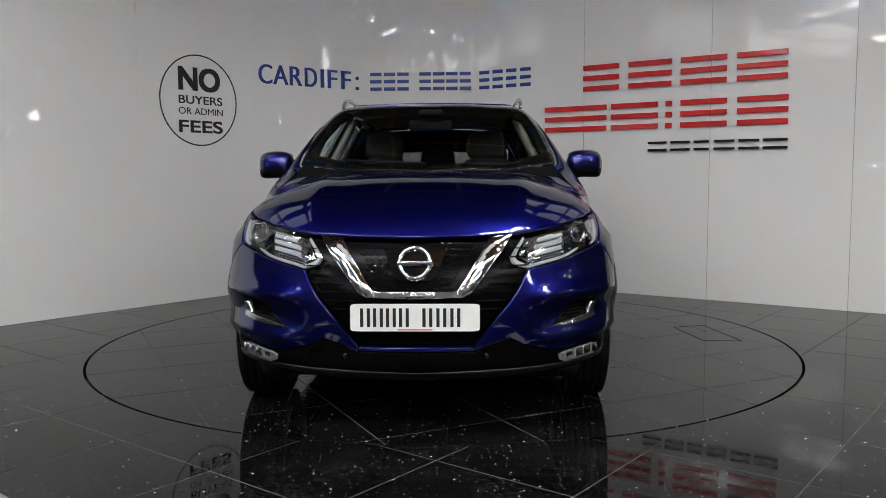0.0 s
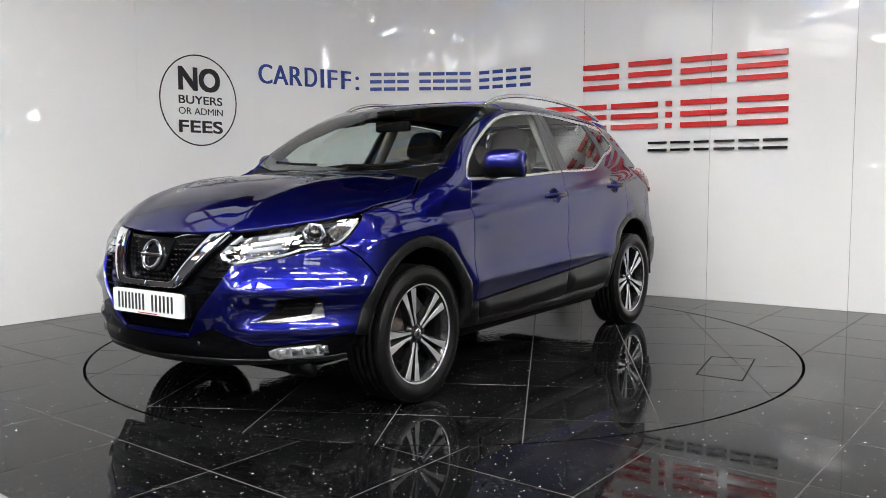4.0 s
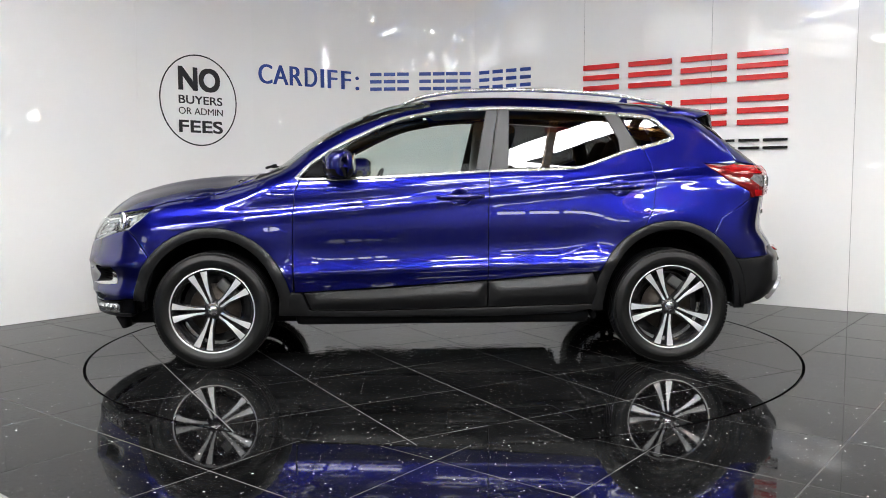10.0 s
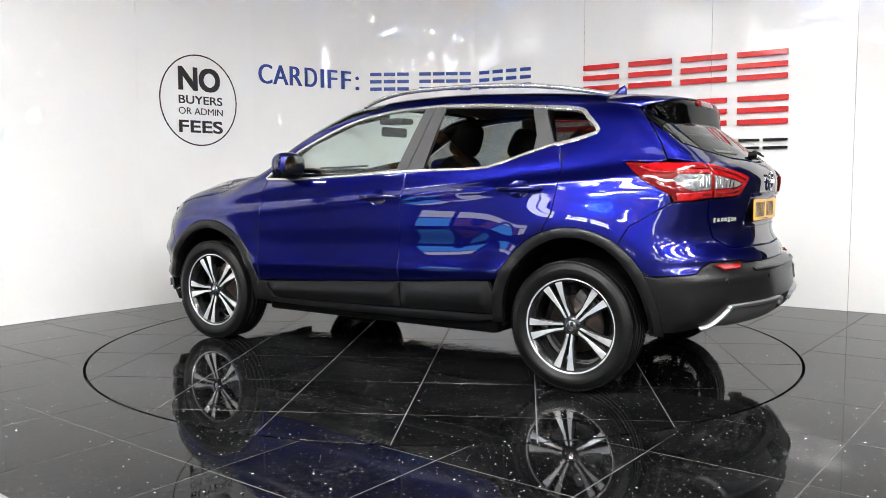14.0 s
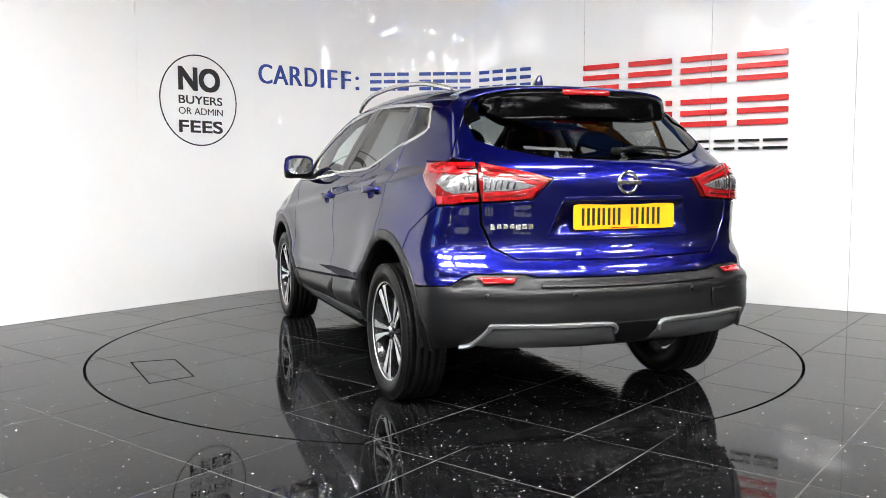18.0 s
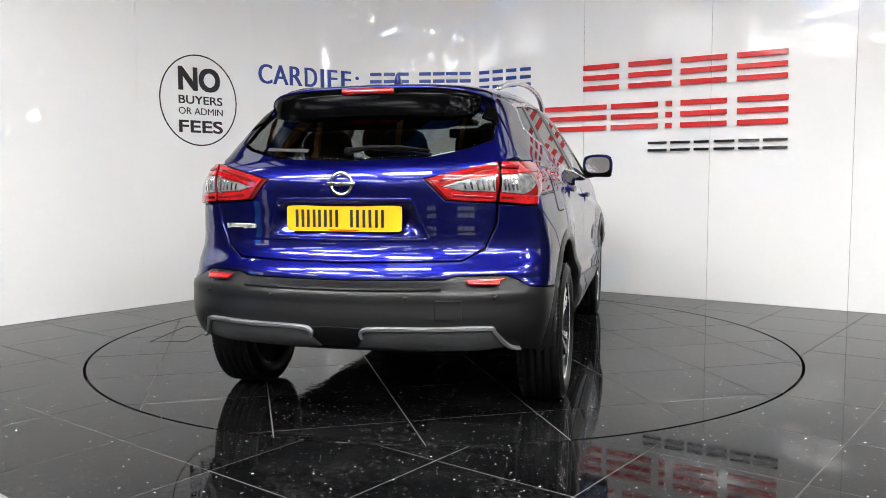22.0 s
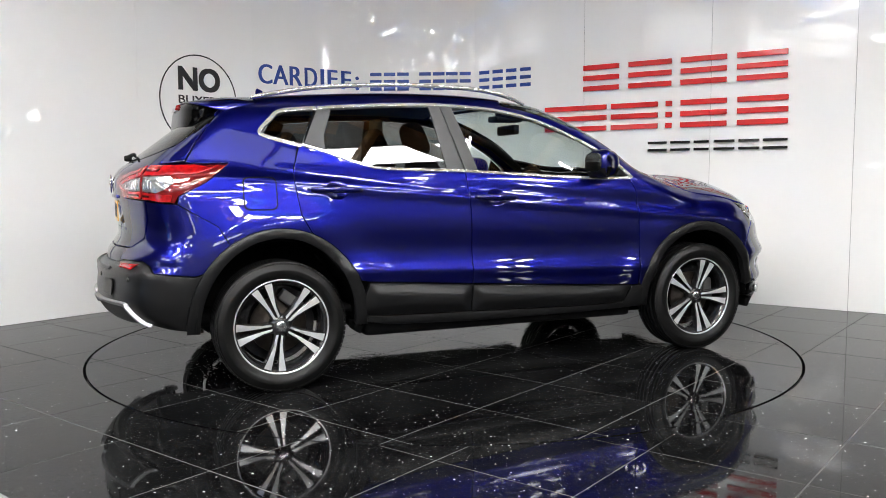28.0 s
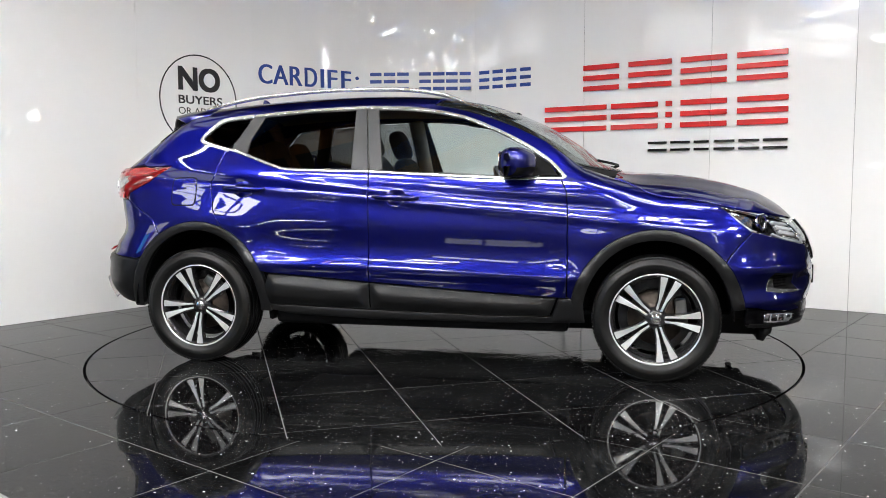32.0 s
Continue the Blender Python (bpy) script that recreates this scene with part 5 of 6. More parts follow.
def shell():
    """Dark inner structure behind the panels, and the underbody."""
    lower = S((0.9, 0.30), (-0.86, 0.32)) + arch(*RA_IN, 0, 180) + S((-1.80, 0.36), (-1.95, 0.60), (-1.90, 1.10), (-1.2, 1.13), (-0.3, 1.10), (0.8, 1.06), (1.3, 0.96), (1.75, 0.88), (1.9, 0.60), (1.85, 0.34)) + arch(*FA_IN, 0, 180)
    pair("inner_side", lower, SIDE, DARK, off=-0.045, lip=0.0, res=0.06)
    nose = FR((0.0, 0.87), (0.4, 0.86), (0.66, 0.88)) + S((1.75, 0.86), (1.75, 0.42), (1.85, 0.32)) + FR((0.6, 0.30), (0.0, 0.26))
    whole("inner_nose", nose, FRONT, DARK, off=-0.085, lip=0.0, res=0.06, inset=0)
    tail = RE((0.0, 1.14), (0.6, 1.16)) + S((-1.75, 1.10), (-1.75, 0.45)) + RE((0.6, 0.34), (0.0, 0.34))
    whole("inner_tail", tail, REAR, DARK, off=-0.06, lip=0.0, res=0.06, inset=0)
    under = join(box(-0.86, 0.86, -0.80, 0.80, 0.235, 0.34, 0.03), box(0.8, 1.95, -0.62, 0.62, 0.225, 0.34, 0.03), box(-1.85, -0.8, -0.60, 0.60, 0.315, 0.40, 0.03), box(-1.2, 1.6, -0.12, 0.12, 0.22, 0.30, 0.02))
    solid("underbody", under, DARK)
    solid("exhaust_box", join(box(-1.90, -1.66, -0.50, -0.12, 0.30, 0.40, 0.045)), DARK)
    for sx in (1, -1):
        for sy in (1, -1):
            # arch liner: a half barrel behind the wheel
            r = 0.40 if sx > 0 else 0.42
            V, F = [], []
            for i in range(25):
                a = math.pi * i / 24
                for y in (0.50, 0.86):
                    V.append((1.323 * sx + r * math.cos(a), y, 0.333 + (r + 0.02) * math.sin(a)))
            F = [(2 * i, 2 * i + 2, 2 * i + 3, 2 * i + 1) for i in range(24)]
            n = len(V)
            V.append((1.323 * sx, 0.50, 0.333))
            F += [(n, 2 * i, 2 * i + 2) for i in range(24)]
            solid("arch_liner", (V, F), DARK, mirror=sy < 0)
            if sx > 0:
                solid("air_deflector", prism_side([(1.93, 0.28), (1.87, 0.28), (1.86, 0.215), (1.89, 0.21)], 0.54, 0.70), DARK, mirror=sy < 0)
            else:
                solid("air_deflector", prism_side([(-0.86, 0.31), (-0.905, 0.31), (-0.90, 0.262), (-0.885, 0.255)], 0.64, 0.80), DARK, mirror=sy < 0)
    solid("axle", join(tube([(-1.323, -0.7, 0.33), (-1.323, 0.7, 0.33)], 0.04), tube([(1.323, -0.7, 0.30), (1.323, 0.7, 0.30)], 0.035)), DARK)


def band(path, w, proj, kind, off, material, name, parent=None, label="", mirror=True, **kw):
    P = np.array(curve(path, 6))
    d = np.gradient(P, axis=0)
    n = np.stack([-d[:, 1], d[:, 0]], -1)
    n /= np.linalg.norm(n, axis=1)[:, None]
    ws = np.interp(np.linspace(0, 1, len(P)), np.linspace(0, 1, len(w)), w) if isinstance(w, (list, tuple)) else np.full(len(P), w)
    a, b = P + n * ws[:, None] / 2, P - n * ws[:, None] / 2
    out = [(kind, *p) for p in a] + [(kind, *p) for p in b[::-1]]
    V, F, N = skin(out, proj, off=off, inset=0, **kw)
    obs = [fit(name, V, F, N, material, parent[0] if isinstance(parent, tuple) else parent, label)]
    if mirror:
        obs.append(fit(name, V, F, N, material, parent[1] if isinstance(parent, tuple) else parent, label, mirror=True))
    return obs


def nose_details():
    # chrome V: two broad arms and a base bar, one piece
    arm = FR((0.395, 0.852), (0.302, 0.842), (0.235, 0.735), (0.172, 0.640), (0.150, 0.634), (0.0, 0.632), (0.0, 0.606), (0.190, 0.611), (0.222, 0.625), (0.31, 0.735))
    V, F, N = skin(arm, FRONT, off=0.010, inset=0, lip=0.03, bulge=(0.010, 0.02), res=0.02)
    k = len(V)
    fit("grille_frame", np.concatenate([V, V * [1, -1, 1]]), F + [tuple(i + k for i in f[::-1]) for f in F], np.concatenate([N, N * [1, -1, 1]]), CHROME, None, "chrome V-shaped grille frame")
    # honeycomb mesh inside the V: rows of short bars
    bars = []
    for r in range(9):
        z = 0.648 + r * 0.022
        half = 0.165 + (z - 0.64) * 0.66
        n = int(half / 0.03)
        for i in range(-n, n + 1):
            y = i * 0.03 + (0.015 if r % 2 else 0)
            if abs(y) > half - 0.02 or (abs(y) < 0.115 and z > 0.67):
                continue
            pts = [spot("F", y + dy, z + dz) for dy, dz in ((-0.013, 0.0), (-0.007, -0.007), (0.007, -0.007), (0.013, 0.0))]
            bars.append(tube([(p[0] - 0.012, p[1], p[2]) for p in pts], 0.004, 0.002, 4))
    solid("grille_mesh", join(*bars), BLACK_GLOSS, None, "black honeycomb grille mesh", smooth=False)
    for s in (1, -1):
        # side grille slats between the frame and the bumper
        slats = []
        for i in range(8):
            z = 0.80 - i * 0.034
            y0 = 0.20 + (z - 0.60) * 0.83 + 0.045
            y1 = min(0.46, 0.33 + (z - 0.53) * 0.78)
            if y1 - y0 < 0.03:
                continue
            pts = [spot("F", y, z) for y in np.linspace(y0, y1, 5)]
            slats.append(tube([(p[0] - 0.010, p[1], p[2]) for p in pts], 0.006, 0.003, 6))
        solid("grille_slats", join(*slats), GRILLE, mirror=s < 0)
    # emblem: ring and bar on a black shield
    e = spot("F", 0.0, 0.745)[0] + 0.004
    shield = [(-0.13, 0.815), (0.13, 0.815), (0.085, 0.69), (0.06, 0.678), (-0.06, 0.678), (-0.085, 0.69)]
    V, F = prism(shield, 0, 0.014)
    solid("emblem_shield", ([(e - 0.012 + z - 0.25 * (y - 0.745), x, y) for x, y, z in V], F), BLACK_GLOSS, smooth=False)
    ring = [(e + 0.010 - 0.25 * 0.060 * math.sin(a), 0.060 * math.cos(a), 0.746 + 0.060 * math.sin(a)) for a in np.linspace(0, 2 * math.pi, 41)]
    solid("emblem", join(tube(ring, 0.010, 0.006, 8, up=(1, 0, 0), caps=False), box(e + 0.004, e + 0.018, -0.072, 0.072, 0.737, 0.755, 0.003)), CHROME, None, "chrome ring emblem with a plain bar")
    # headlights
    head = FR((0.372, 0.764), (0.46, 0.722), (0.55, 0.736), (0.63, 0.753), (0.707, 0.777)) + S((1.812, 0.806), (1.730, 0.867), (1.652, 0.930), (1.70, 0.9255), (1.778, 0.910)) + FR((0.685, 0.8985), (0.623, 0.8855), (0.52, 0.8695), (0.445, 0.858))
    house = pair("headlight", head, FRONT, BLACK_GLOSS, None, "clear headlight with chrome reflectors", off=-0.05, inset=0.002, lip=0.01)
    for o in pair("lens", head, FRONT, GLASS_LAMP, house, "clear lens", off=0.0005, inset=0.0022, lip=0.02):
        o.visible_shadow = False
    fill = FR((0.405, 0.768), (0.466, 0.730), (0.628, 0.762), (0.645, 0.775), (0.640, 0.882), (0.55, 0.868), (0.445, 0.848))
    pair("reflector", fill, FRONT, LAMP_CLEAR, house, "faceted chrome reflector", off=-0.032, inset=0, lip=0.004)
    tip = S((1.815, 0.820), (1.735, 0.872), (1.668, 0.922), (1.77, 0.902), (1.83, 0.87))
    pair("reflector", tip, FRONT, LAMP_CLEAR, house, "faceted chrome reflector", off=-0.022, inset=0, lip=0.004)
    for path, w, off, m, n, l in (([(0.450, 0.846), (0.402, 0.764), (0.466, 0.728)], [0.010, 0.020, 0.012], -0.010, LED_WHITE, "light_guide", "white running light strip"),
                                  ([(0.466, 0.728), (0.628, 0.758), (0.70, 0.790)], [0.014, 0.012, 0.008], -0.012, LED_WHITE, "light_guide", "white running light strip"),
                                  ([(0.488, 0.845), (0.440, 0.785), (0.484, 0.752)], [0.010, 0.018, 0.012], -0.018, CHROME, "reflector", "faceted chrome reflector"),
                                  ([(0.484, 0.752), (0.620, 0.776)], 0.012, -0.018, CHROME, "reflector", "faceted chrome reflector"),
                                  ([(0.500, 0.782), (0.625, 0.803)], 0.020, -0.020, LED_WHITE, "lamp_louvre", "white lamp louvre"),
                                  ([(0.505, 0.812), (0.628, 0.832)], 0.018, -0.020, LED_WHITE, "lamp_louvre", "white lamp louvre"),
                                  ([(0.520, 0.842), (0.630, 0.858)], 0.014, -0.020, LED_WHITE, "lamp_louvre", "white lamp louvre")):
        band(path, w, FRONT, "F", off, m, n, house, l)
    band([(1.84, 0.805), (1.79, 0.826), (1.69, 0.905)], [0.006, 0.008, 0.010], FRONT, "S", -0.012, LED_WHITE, "light_guide", house, "white running light strip")
    for s in (1, -1):
        h = house[0 if s > 0 else 1]
        for y, z, r in ((0.708, 0.850, 0.036),):
            p = spot("F", y, z)
            d = np.array([0.82, 0.5, 0.1])
            d /= np.linalg.norm(d)
            q = p - d * 0.030
            lens = lathe([(0.0005, 0.022), (r * 0.45, 0.019), (r * 0.72, 0.010), (r * 0.80, 0.0)], 28)
            cup = lathe([(r * 0.80, 0.0), (r * 0.95, 0.014), (r, 0.014), (r * 1.05, -0.01)], 28)
            rot = Vector((0, 1, 0)).rotation_difference(Vector(d)).to_matrix().to_4x4()
            m = Matrix.Translation(Vector(q)) @ rot
            hexa = [(0.050 * math.cos(a), 0.012, 0.046 * math.sin(a)) for a in [k * math.pi / 3 + 0.2 for k in range(7)]]
            solid("lamp_frame", moved(tube(hexa, 0.006, 0.006, 6, up=(0, 1, 0), caps=False), m), CHROME, h, "chrome angular lamp frame", s < 0, smooth=False)
            solid("projector_ring", moved(cup, m), CHROME, h, "", s < 0)
            solid("projector_lens", moved(lens, m), BLACK_GLOSS, h, "dark glass projector lens", s < 0)
    # corner pockets, running blades, fog lamps
    pk = pair("bumper_pocket", POCKET, FRONT, DARK, None, "black mesh corner pocket", off=0.0, inset=0, lip=0.006, bulge=(-0.045, 0.04), res=0.02)
    for side in (1, -1):
        bars = []
        for r in range(5):
            for i in range(10):
                y, z = 0.60 + i * 0.02 + (0.01 if r % 2 else 0), 0.508 + r * 0.0155
                if z > 0.515 + (y - 0.605) * 1.1 or y > 0.765:
                    continue
                ps = spots([("F", y + dy, z + dz) for dy, dz in ((-0.009, 0.0), (-0.005, -0.005), (0.005, -0.005), (0.009, 0.0))])
                bars.append(tube([(p[0] - 0.022, p[1] - 0.010, p[2]) for p in ps], 0.003, 0.0016, 4))
        solid("pocket_mesh", join(*bars), GRILLE, pk[0 if side > 0 else 1], "", side < 0, smooth=False)
    blade = FR((0.540, 0.472), (0.62, 0.486)) + S((1.962, 0.496), (1.928, 0.502), (1.917, 0.552), (1.895, 0.549), (1.884, 0.486), (1.954, 0.474)) + FR((0.615, 0.468))
    pair("pocket_blade", blade, FRONT, SATIN, pk, "satin silver blade", off=0.004, inset=0, lip=0.02, res=0.016)
    fg = pair("fog_lamp", FOG, FRONT, TAIL_CLEAR, None, "clear rectangular fog lamp", off=0.006, inset=0.002, lip=0.02)
    for o in pair("lens", FOG, FRONT, GLASS_LAMP, fg, "clear lens", off=0.012, inset=0.002, lip=0.004):
        o.visible_shadow = False
    for path, w in (([(0.625, 0.341), (0.655, 0.344)], 0.018), ([(0.672, 0.341), (0.705, 0.344)], 0.034), ([(0.712, 0.344), (0.745, 0.346)], 0.036), ([(0.752, 0.346), (0.778, 0.347)], 0.034)):
        band(path, w, FRONT, "F", 0.008, CHROME, "reflector", fg, "faceted chrome reflector", lip=0.003, bulge=(0.006, 0.012), res=0.012)
    for y in (0.285, -0.285):
        p = spot("F", y, 0.365)
        solid("parking_sensor", moved(lathe([(0.0005, 0.008), (0.012, 0.008), (0.015, 0.0), (0.015, -0.02)], 16), Matrix.Translation((p[0] - 0.012, y, 0.365)) @ pose(0, 0, 0, 0, 0, -90)), CLAD)


def plates():
    def plate(x, z, way, m, lean):
        V, F = [], []
        out = []
        for t in np.linspace(0, 2 * math.pi, 40, endpoint=False):
            c, s = math.cos(t), math.sin(t)
            out.append((0.26 * math.copysign(min(1, abs(c) * 1.0) ** 0.12, c), 0.0555 * math.copysign(abs(s) ** 0.12, s)))
        V, F = prism(out, 0.0, 0.004)
        base = Matrix(((0, lean, way, x), (way, 0, 0, 0), (0, 1, 0, z), (0, 0, 0, 1)))
        ob = solid("number_plate", moved((V, F), base), m, None, "number plate with plain dark bars", smooth=False)
        # seven plain bars
        xs = [-0.20, -0.148, -0.096, -0.044, 0.050, 0.106, 0.162]
        for a in xs:
            V, F = join(box(a - 0.020, a - 0.007, -0.038, 0.038, 0.0042, 0.0054), box(a + 0.007, a + 0.020, -0.038, 0.038, 0.0042, 0.0054))
            solid("bar", moved((V, F), base), INK_BLACK, ob, smooth=False)
        solid("maker_line", moved(box(-0.07, 0.07, -0.0515, -0.0475, 0.0042, 0.005), base), RED_LENS, ob, smooth=False)
    plate(2.222, 0.531, 1, PLATE_W, 0.0)
    solid("plate_holder", box(2.14, 2.221, -0.262, 0.262, 0.478, 0.585, 0.006), BLACK_GLOSS)
    plate(-2.062, 0.917, -1, PLATE_Y, 0.0)


def tail_details():
    # tail lamps: outer part on the body, inner part on the tailgate
    out = RE((0.650, 1.150), (0.650, 0.984), (0.70, 0.982)) + S((-1.895, 0.972), (-1.82, 0.968), (-1.806, 1.0), (-1.665, 1.073), (-1.552, 1.162), (-1.72, 1.158), (-1.80, 1.152))
    inn = RE((0.642, 1.152), (0.355, 1.085), (0.44, 0.994), (0.642, 0.983))
    for outline, name in ((out, "outer"), (inn, "inner")):
        lamp = pair("tail_lamp", outline, REAR, RED_DARK, None, "red and clear tail lamp", off=0.004, inset=0.002, lip=0.02, bulge=(0.012, 0.03))
        if name == "outer":
            clear = RE((0.660, 1.096), (0.660, 1.030), (0.70, 1.026)) + S((-1.89, 1.020), (-1.86, 1.032), (-1.80, 1.068), (-1.83, 1.096))
            pair("clear_lens", clear, REAR, TAIL_CLEAR, lamp, "clear lamp lens", off=0.0175, inset=0, lip=0.004)
            red = [RE((0.654, 1.146), (0.654, 1.100)) + S((-1.80, 1.104), (-1.70, 1.108), (-1.63, 1.135), (-1.72, 1.152), (-1.80, 1.147)), RE((0.654, 1.026), (0.654, 0.988), (0.70, 0.986)) + S((-1.885, 0.977), (-1.83, 0.975), (-1.826, 1.010), (-1.87, 1.012)) + RE((0.70, 1.020))]
            dim = [[(0.658, 1.124), (0.685, 1.1235), (0.715, 1.122)], [(0.658, 1.005), (0.685, 1.004), (0.705, 1.003)]]
            slots = [(0.668, 1.036, 1.090), (0.682, 1.036, 1.088), (0.697, 1.036, 1.084), (0.711, 1.036, 1.078)]
        else:
            clear = RE((0.636, 1.092), (0.50, 1.070), (0.430, 1.053), (0.50, 1.037), (0.636, 1.031))
            pair("clear_lens", clear, REAR, TAIL_CLEAR, lamp, "clear lamp lens", off=0.0175, inset=0, lip=0.004)
            red = [RE((0.637, 1.146), (0.42, 1.097), (0.375, 1.083), (0.450, 1.002), (0.50, 0.995), (0.637, 0.988), (0.637, 1.026), (0.50, 1.032), (0.422, 1.053), (0.50, 1.076), (0.637, 1.098))]
            dim = [[(0.632, 1.122), (0.52, 1.099), (0.415, 1.075)], [(0.632, 1.007), (0.54, 1.012), (0.47, 1.018)]]
            slots = [(0.625, 1.036, 1.086), (0.606, 1.037, 1.082), (0.586, 1.038, 1.079), (0.564, 1.039, 1.075), (0.540, 1.041, 1.070), (0.514, 1.043, 1.065)]
        for y, z0, z1 in slots:
            band([(y + 0.008, z0), (y, z1)], 0.0065, REAR, "R", 0.0195, CHROME, "lamp_louvre", lamp, "chrome lamp louvre", lip=0.002)
        for r in red:
            pair("red_band", r, REAR, RED_LENS, lamp, "bright red light band", off=0.0175, inset=0, lip=0.004)
        for path in dim:
            band(path, 0.011, REAR, "R", 0.0195, RED_DARK, "lamp_rib", lamp, "dark red rib between the light bands", lip=0.002)
    # plate recess and lip above it
    whole("plate_recess", PLATE_BAY, REAR, PAINT, off=0.0, lip=0.003, inset=0, bulge=(-0.030, 0.06))
    band([(-0.30, 0.997), (0.0, 0.998), (0.30, 0.997)], 0.016, REAR, "R", 0.010, PAINT, "tailgate_ledge", mirror=False, lip=0.02, bulge=(0.006, 0.01))
    band([(-0.36, 0.826), (0.0, 0.822), (0.36, 0.826)], 0.014, REAR, "R", 0.002, PAINT, "tailgate_crease", mirror=False, lip=0.003, bulge=(0.006, 0.007))
    e = spot("R", 0.0, 1.065)[0] - 0.006
    ring = [(e, 0.046 * math.cos(a), 1.065 + 0.046 * math.sin(a)) for a in np.linspace(0, 2 * math.pi, 37)]
    solid("emblem", join(tube(ring, 0.008, 0.005, 8, up=(1, 0, 0), caps=False), box(e - 0.008, e + 0.004, -0.062, 0.062, 1.055, 1.074, 0.003)), CHROME, None, "chrome ring emblem with a plain bar")
    for k in range(7):
        y = 0.605 - k * 0.0255
        p = spot("R", y, 0.880)
        solid("model_badge", box(p[0] - 0.008, p[0] + 0.006, y - 0.021, y, 0.869 - (0.004 if k in (0, 4) else 0), 0.889, 0.002), STRIP, None, "small chrome badge bar", smooth=False)
    # spoiler: painted top, black underneath
    def loft(profile, ys, closed=True):
        V, F = [], []
        k = None
        for y in ys:
            sec = profile(y)
            k = len(sec)
            V += [(x, y, z) for x, z in sec]
        for i in range(len(ys) - 1):
            for j in range(k if closed else k - 1):
                a, b = i * k + j, i * k + (j + 1) % k
                F.append((a, a + k, b + k, b))
        if closed:
            F += [tuple(range(k)), tuple(range((len(ys) - 1) * k, len(ys) * k))[::-1]]
        return V, F
    def bow(y):
        u = abs(y) / 0.56
        return 0.045 * u ** 3 + 0.12 * u ** 8, 0.026 * u ** 2.2 + 0.035 * u ** 8
    def top(y):
        b, c = bow(y)
        e = ramp01(np.array(abs(y)), 0.49, 0.555)
        return [(-1.38, 1.550 - c), (-1.50, 1.543 - c), (-1.62 + b * 0.5, 1.529 - c), (-1.715 + b, 1.512 - c), (-1.718 + b, 1.504 - c), (-1.62 + b * 0.5, 1.506 - c - 0.012 * e), (-1.50, 1.505 - c - 0.01 * e), (-1.38, 1.520 - c)]
    ys = np.linspace(-0.56, 0.56, 41)
    solid("spoiler", loft(top, ys), PAINT, None, "body-coloured roof spoiler")
    def black(y):
        b, c = bow(y)
        k = 0.185 - 0.125 * (abs(y) / 0.51) ** 7
        return [(-1.700 + b, 1.5035 - c), (-1.722 + b, 1.497 - c), (-1.730 + b, 1.47 - c), (-1.735 + b, 1.43 - c), (-1.745 + b, 1.515 - c - k), (-1.738 + b, 1.500 - c - k), (-1.71 + b, 1.498 - c - k), (-1.60 + b * 0.4, 1.42 - c), (-1.58, 1.495 - c)]
    solid("spoiler_underside", loft(black, np.linspace(-0.51, 0.51, 41)), UNDER, None, "black lower spoiler")
    solid("brake_light", loft(lambda y: [(-1.712 + bow(y)[0], 1.5045 - bow(y)[1]), (-1.734 + bow(y)[0], 1.502 - bow(y)[1]), (-1.742 + bow(y)[0], 1.476 - bow(y)[1]), (-1.715 + bow(y)[0], 1.476 - bow(y)[1])], np.linspace(-0.125, 0.125, 9)), RED_LENS, None, "red high-level brake light")
    fin = RE((0.525, 1.435), (0.572, 1.405), (0.600, 1.345), (0.604, 1.318), (0.575, 1.345), (0.53, 1.362))
    pair("spoiler_fin", fin, REAR, UNDER, None, "gloss black fin beside the rear glass", off=0.004, inset=0, lip=0.01)
    # wiper
    pts = [spot("R", y, z) for y, z in ((0.0, 1.205), (-0.10, 1.222), (-0.22, 1.222), (-0.36, 1.205))]
    solid("rear_wiper", join(tube([(p[0] - 0.03, p[1], p[2]) for p in pts], 0.012, 0.010, 8, taper=lambda t: 1.3 - 0.8 * t), moved(lathe([(0.0005, 0.0), (0.013, 0.0), (0.017, 0.008), (0.019, 0.04)], 16), Matrix.Translation((pts[0][0] - 0.045, 0, 1.205)) @ pose(0, 0, 0, 0, 0, -90)), tube([(p[0] - 0.012, p[1], p[2] - 0.018) for p in pts[1:]], 0.006, 0.008, 6)), DARK)
    # reflectors and silver-edged inserts in the lower bumper
    pair("reflector", RE((0.682, 0.668), (0.52, 0.668), (0.545, 0.632), (0.662, 0.628)), REAR, RED_LENS, None, "red rear reflector", off=0.026, inset=0, lip=0.006)
    ins = RE((0.660, 0.440), (0.625, 0.468), (0.135, 0.464), (0.085, 0.380), (0.58, 0.368), (0.675, 0.380))
    pi = pair("bumper_insert", ins, REAR, GREYTRIM, None, "satin grey lower insert", off=0.012, inset=0, lip=0.03, bulge=(0.005, 0.012))
    band([(0.738, 0.374), (0.700, 0.386), (0.668, 0.424), (0.645, 0.457), (0.620, 0.470), (0.39, 0.470), (0.137, 0.466), (0.112, 0.430)], [0.005, 0.011, 0.014, 0.014, 0.013, 0.013, 0.012, 0.010], REAR, "R", 0.028, EDGE, "insert_edge", pi, "satin silver edge", lip=0.02)
    for y in (0.655, 0.30, -0.30, -0.655):
        p = spot("R", y, 0.592)
        solid("parking_sensor", moved(lathe([(0.0005, 0.004), (0.010, 0.004), (0.0125, 0.0), (0.0125, -0.012)], 16), Matrix.Translation((p[0] - 0.006, y, 0.592)) @ pose(0, 0, 0, 0, 0, 90)), CLAD)
    V, F, N = skin(RE((0.205, 1.218), (0.42, 1.228), (0.42, 1.214), (0.205, 1.204)), REAR, off=0.001, inset=0, lip=0.001)
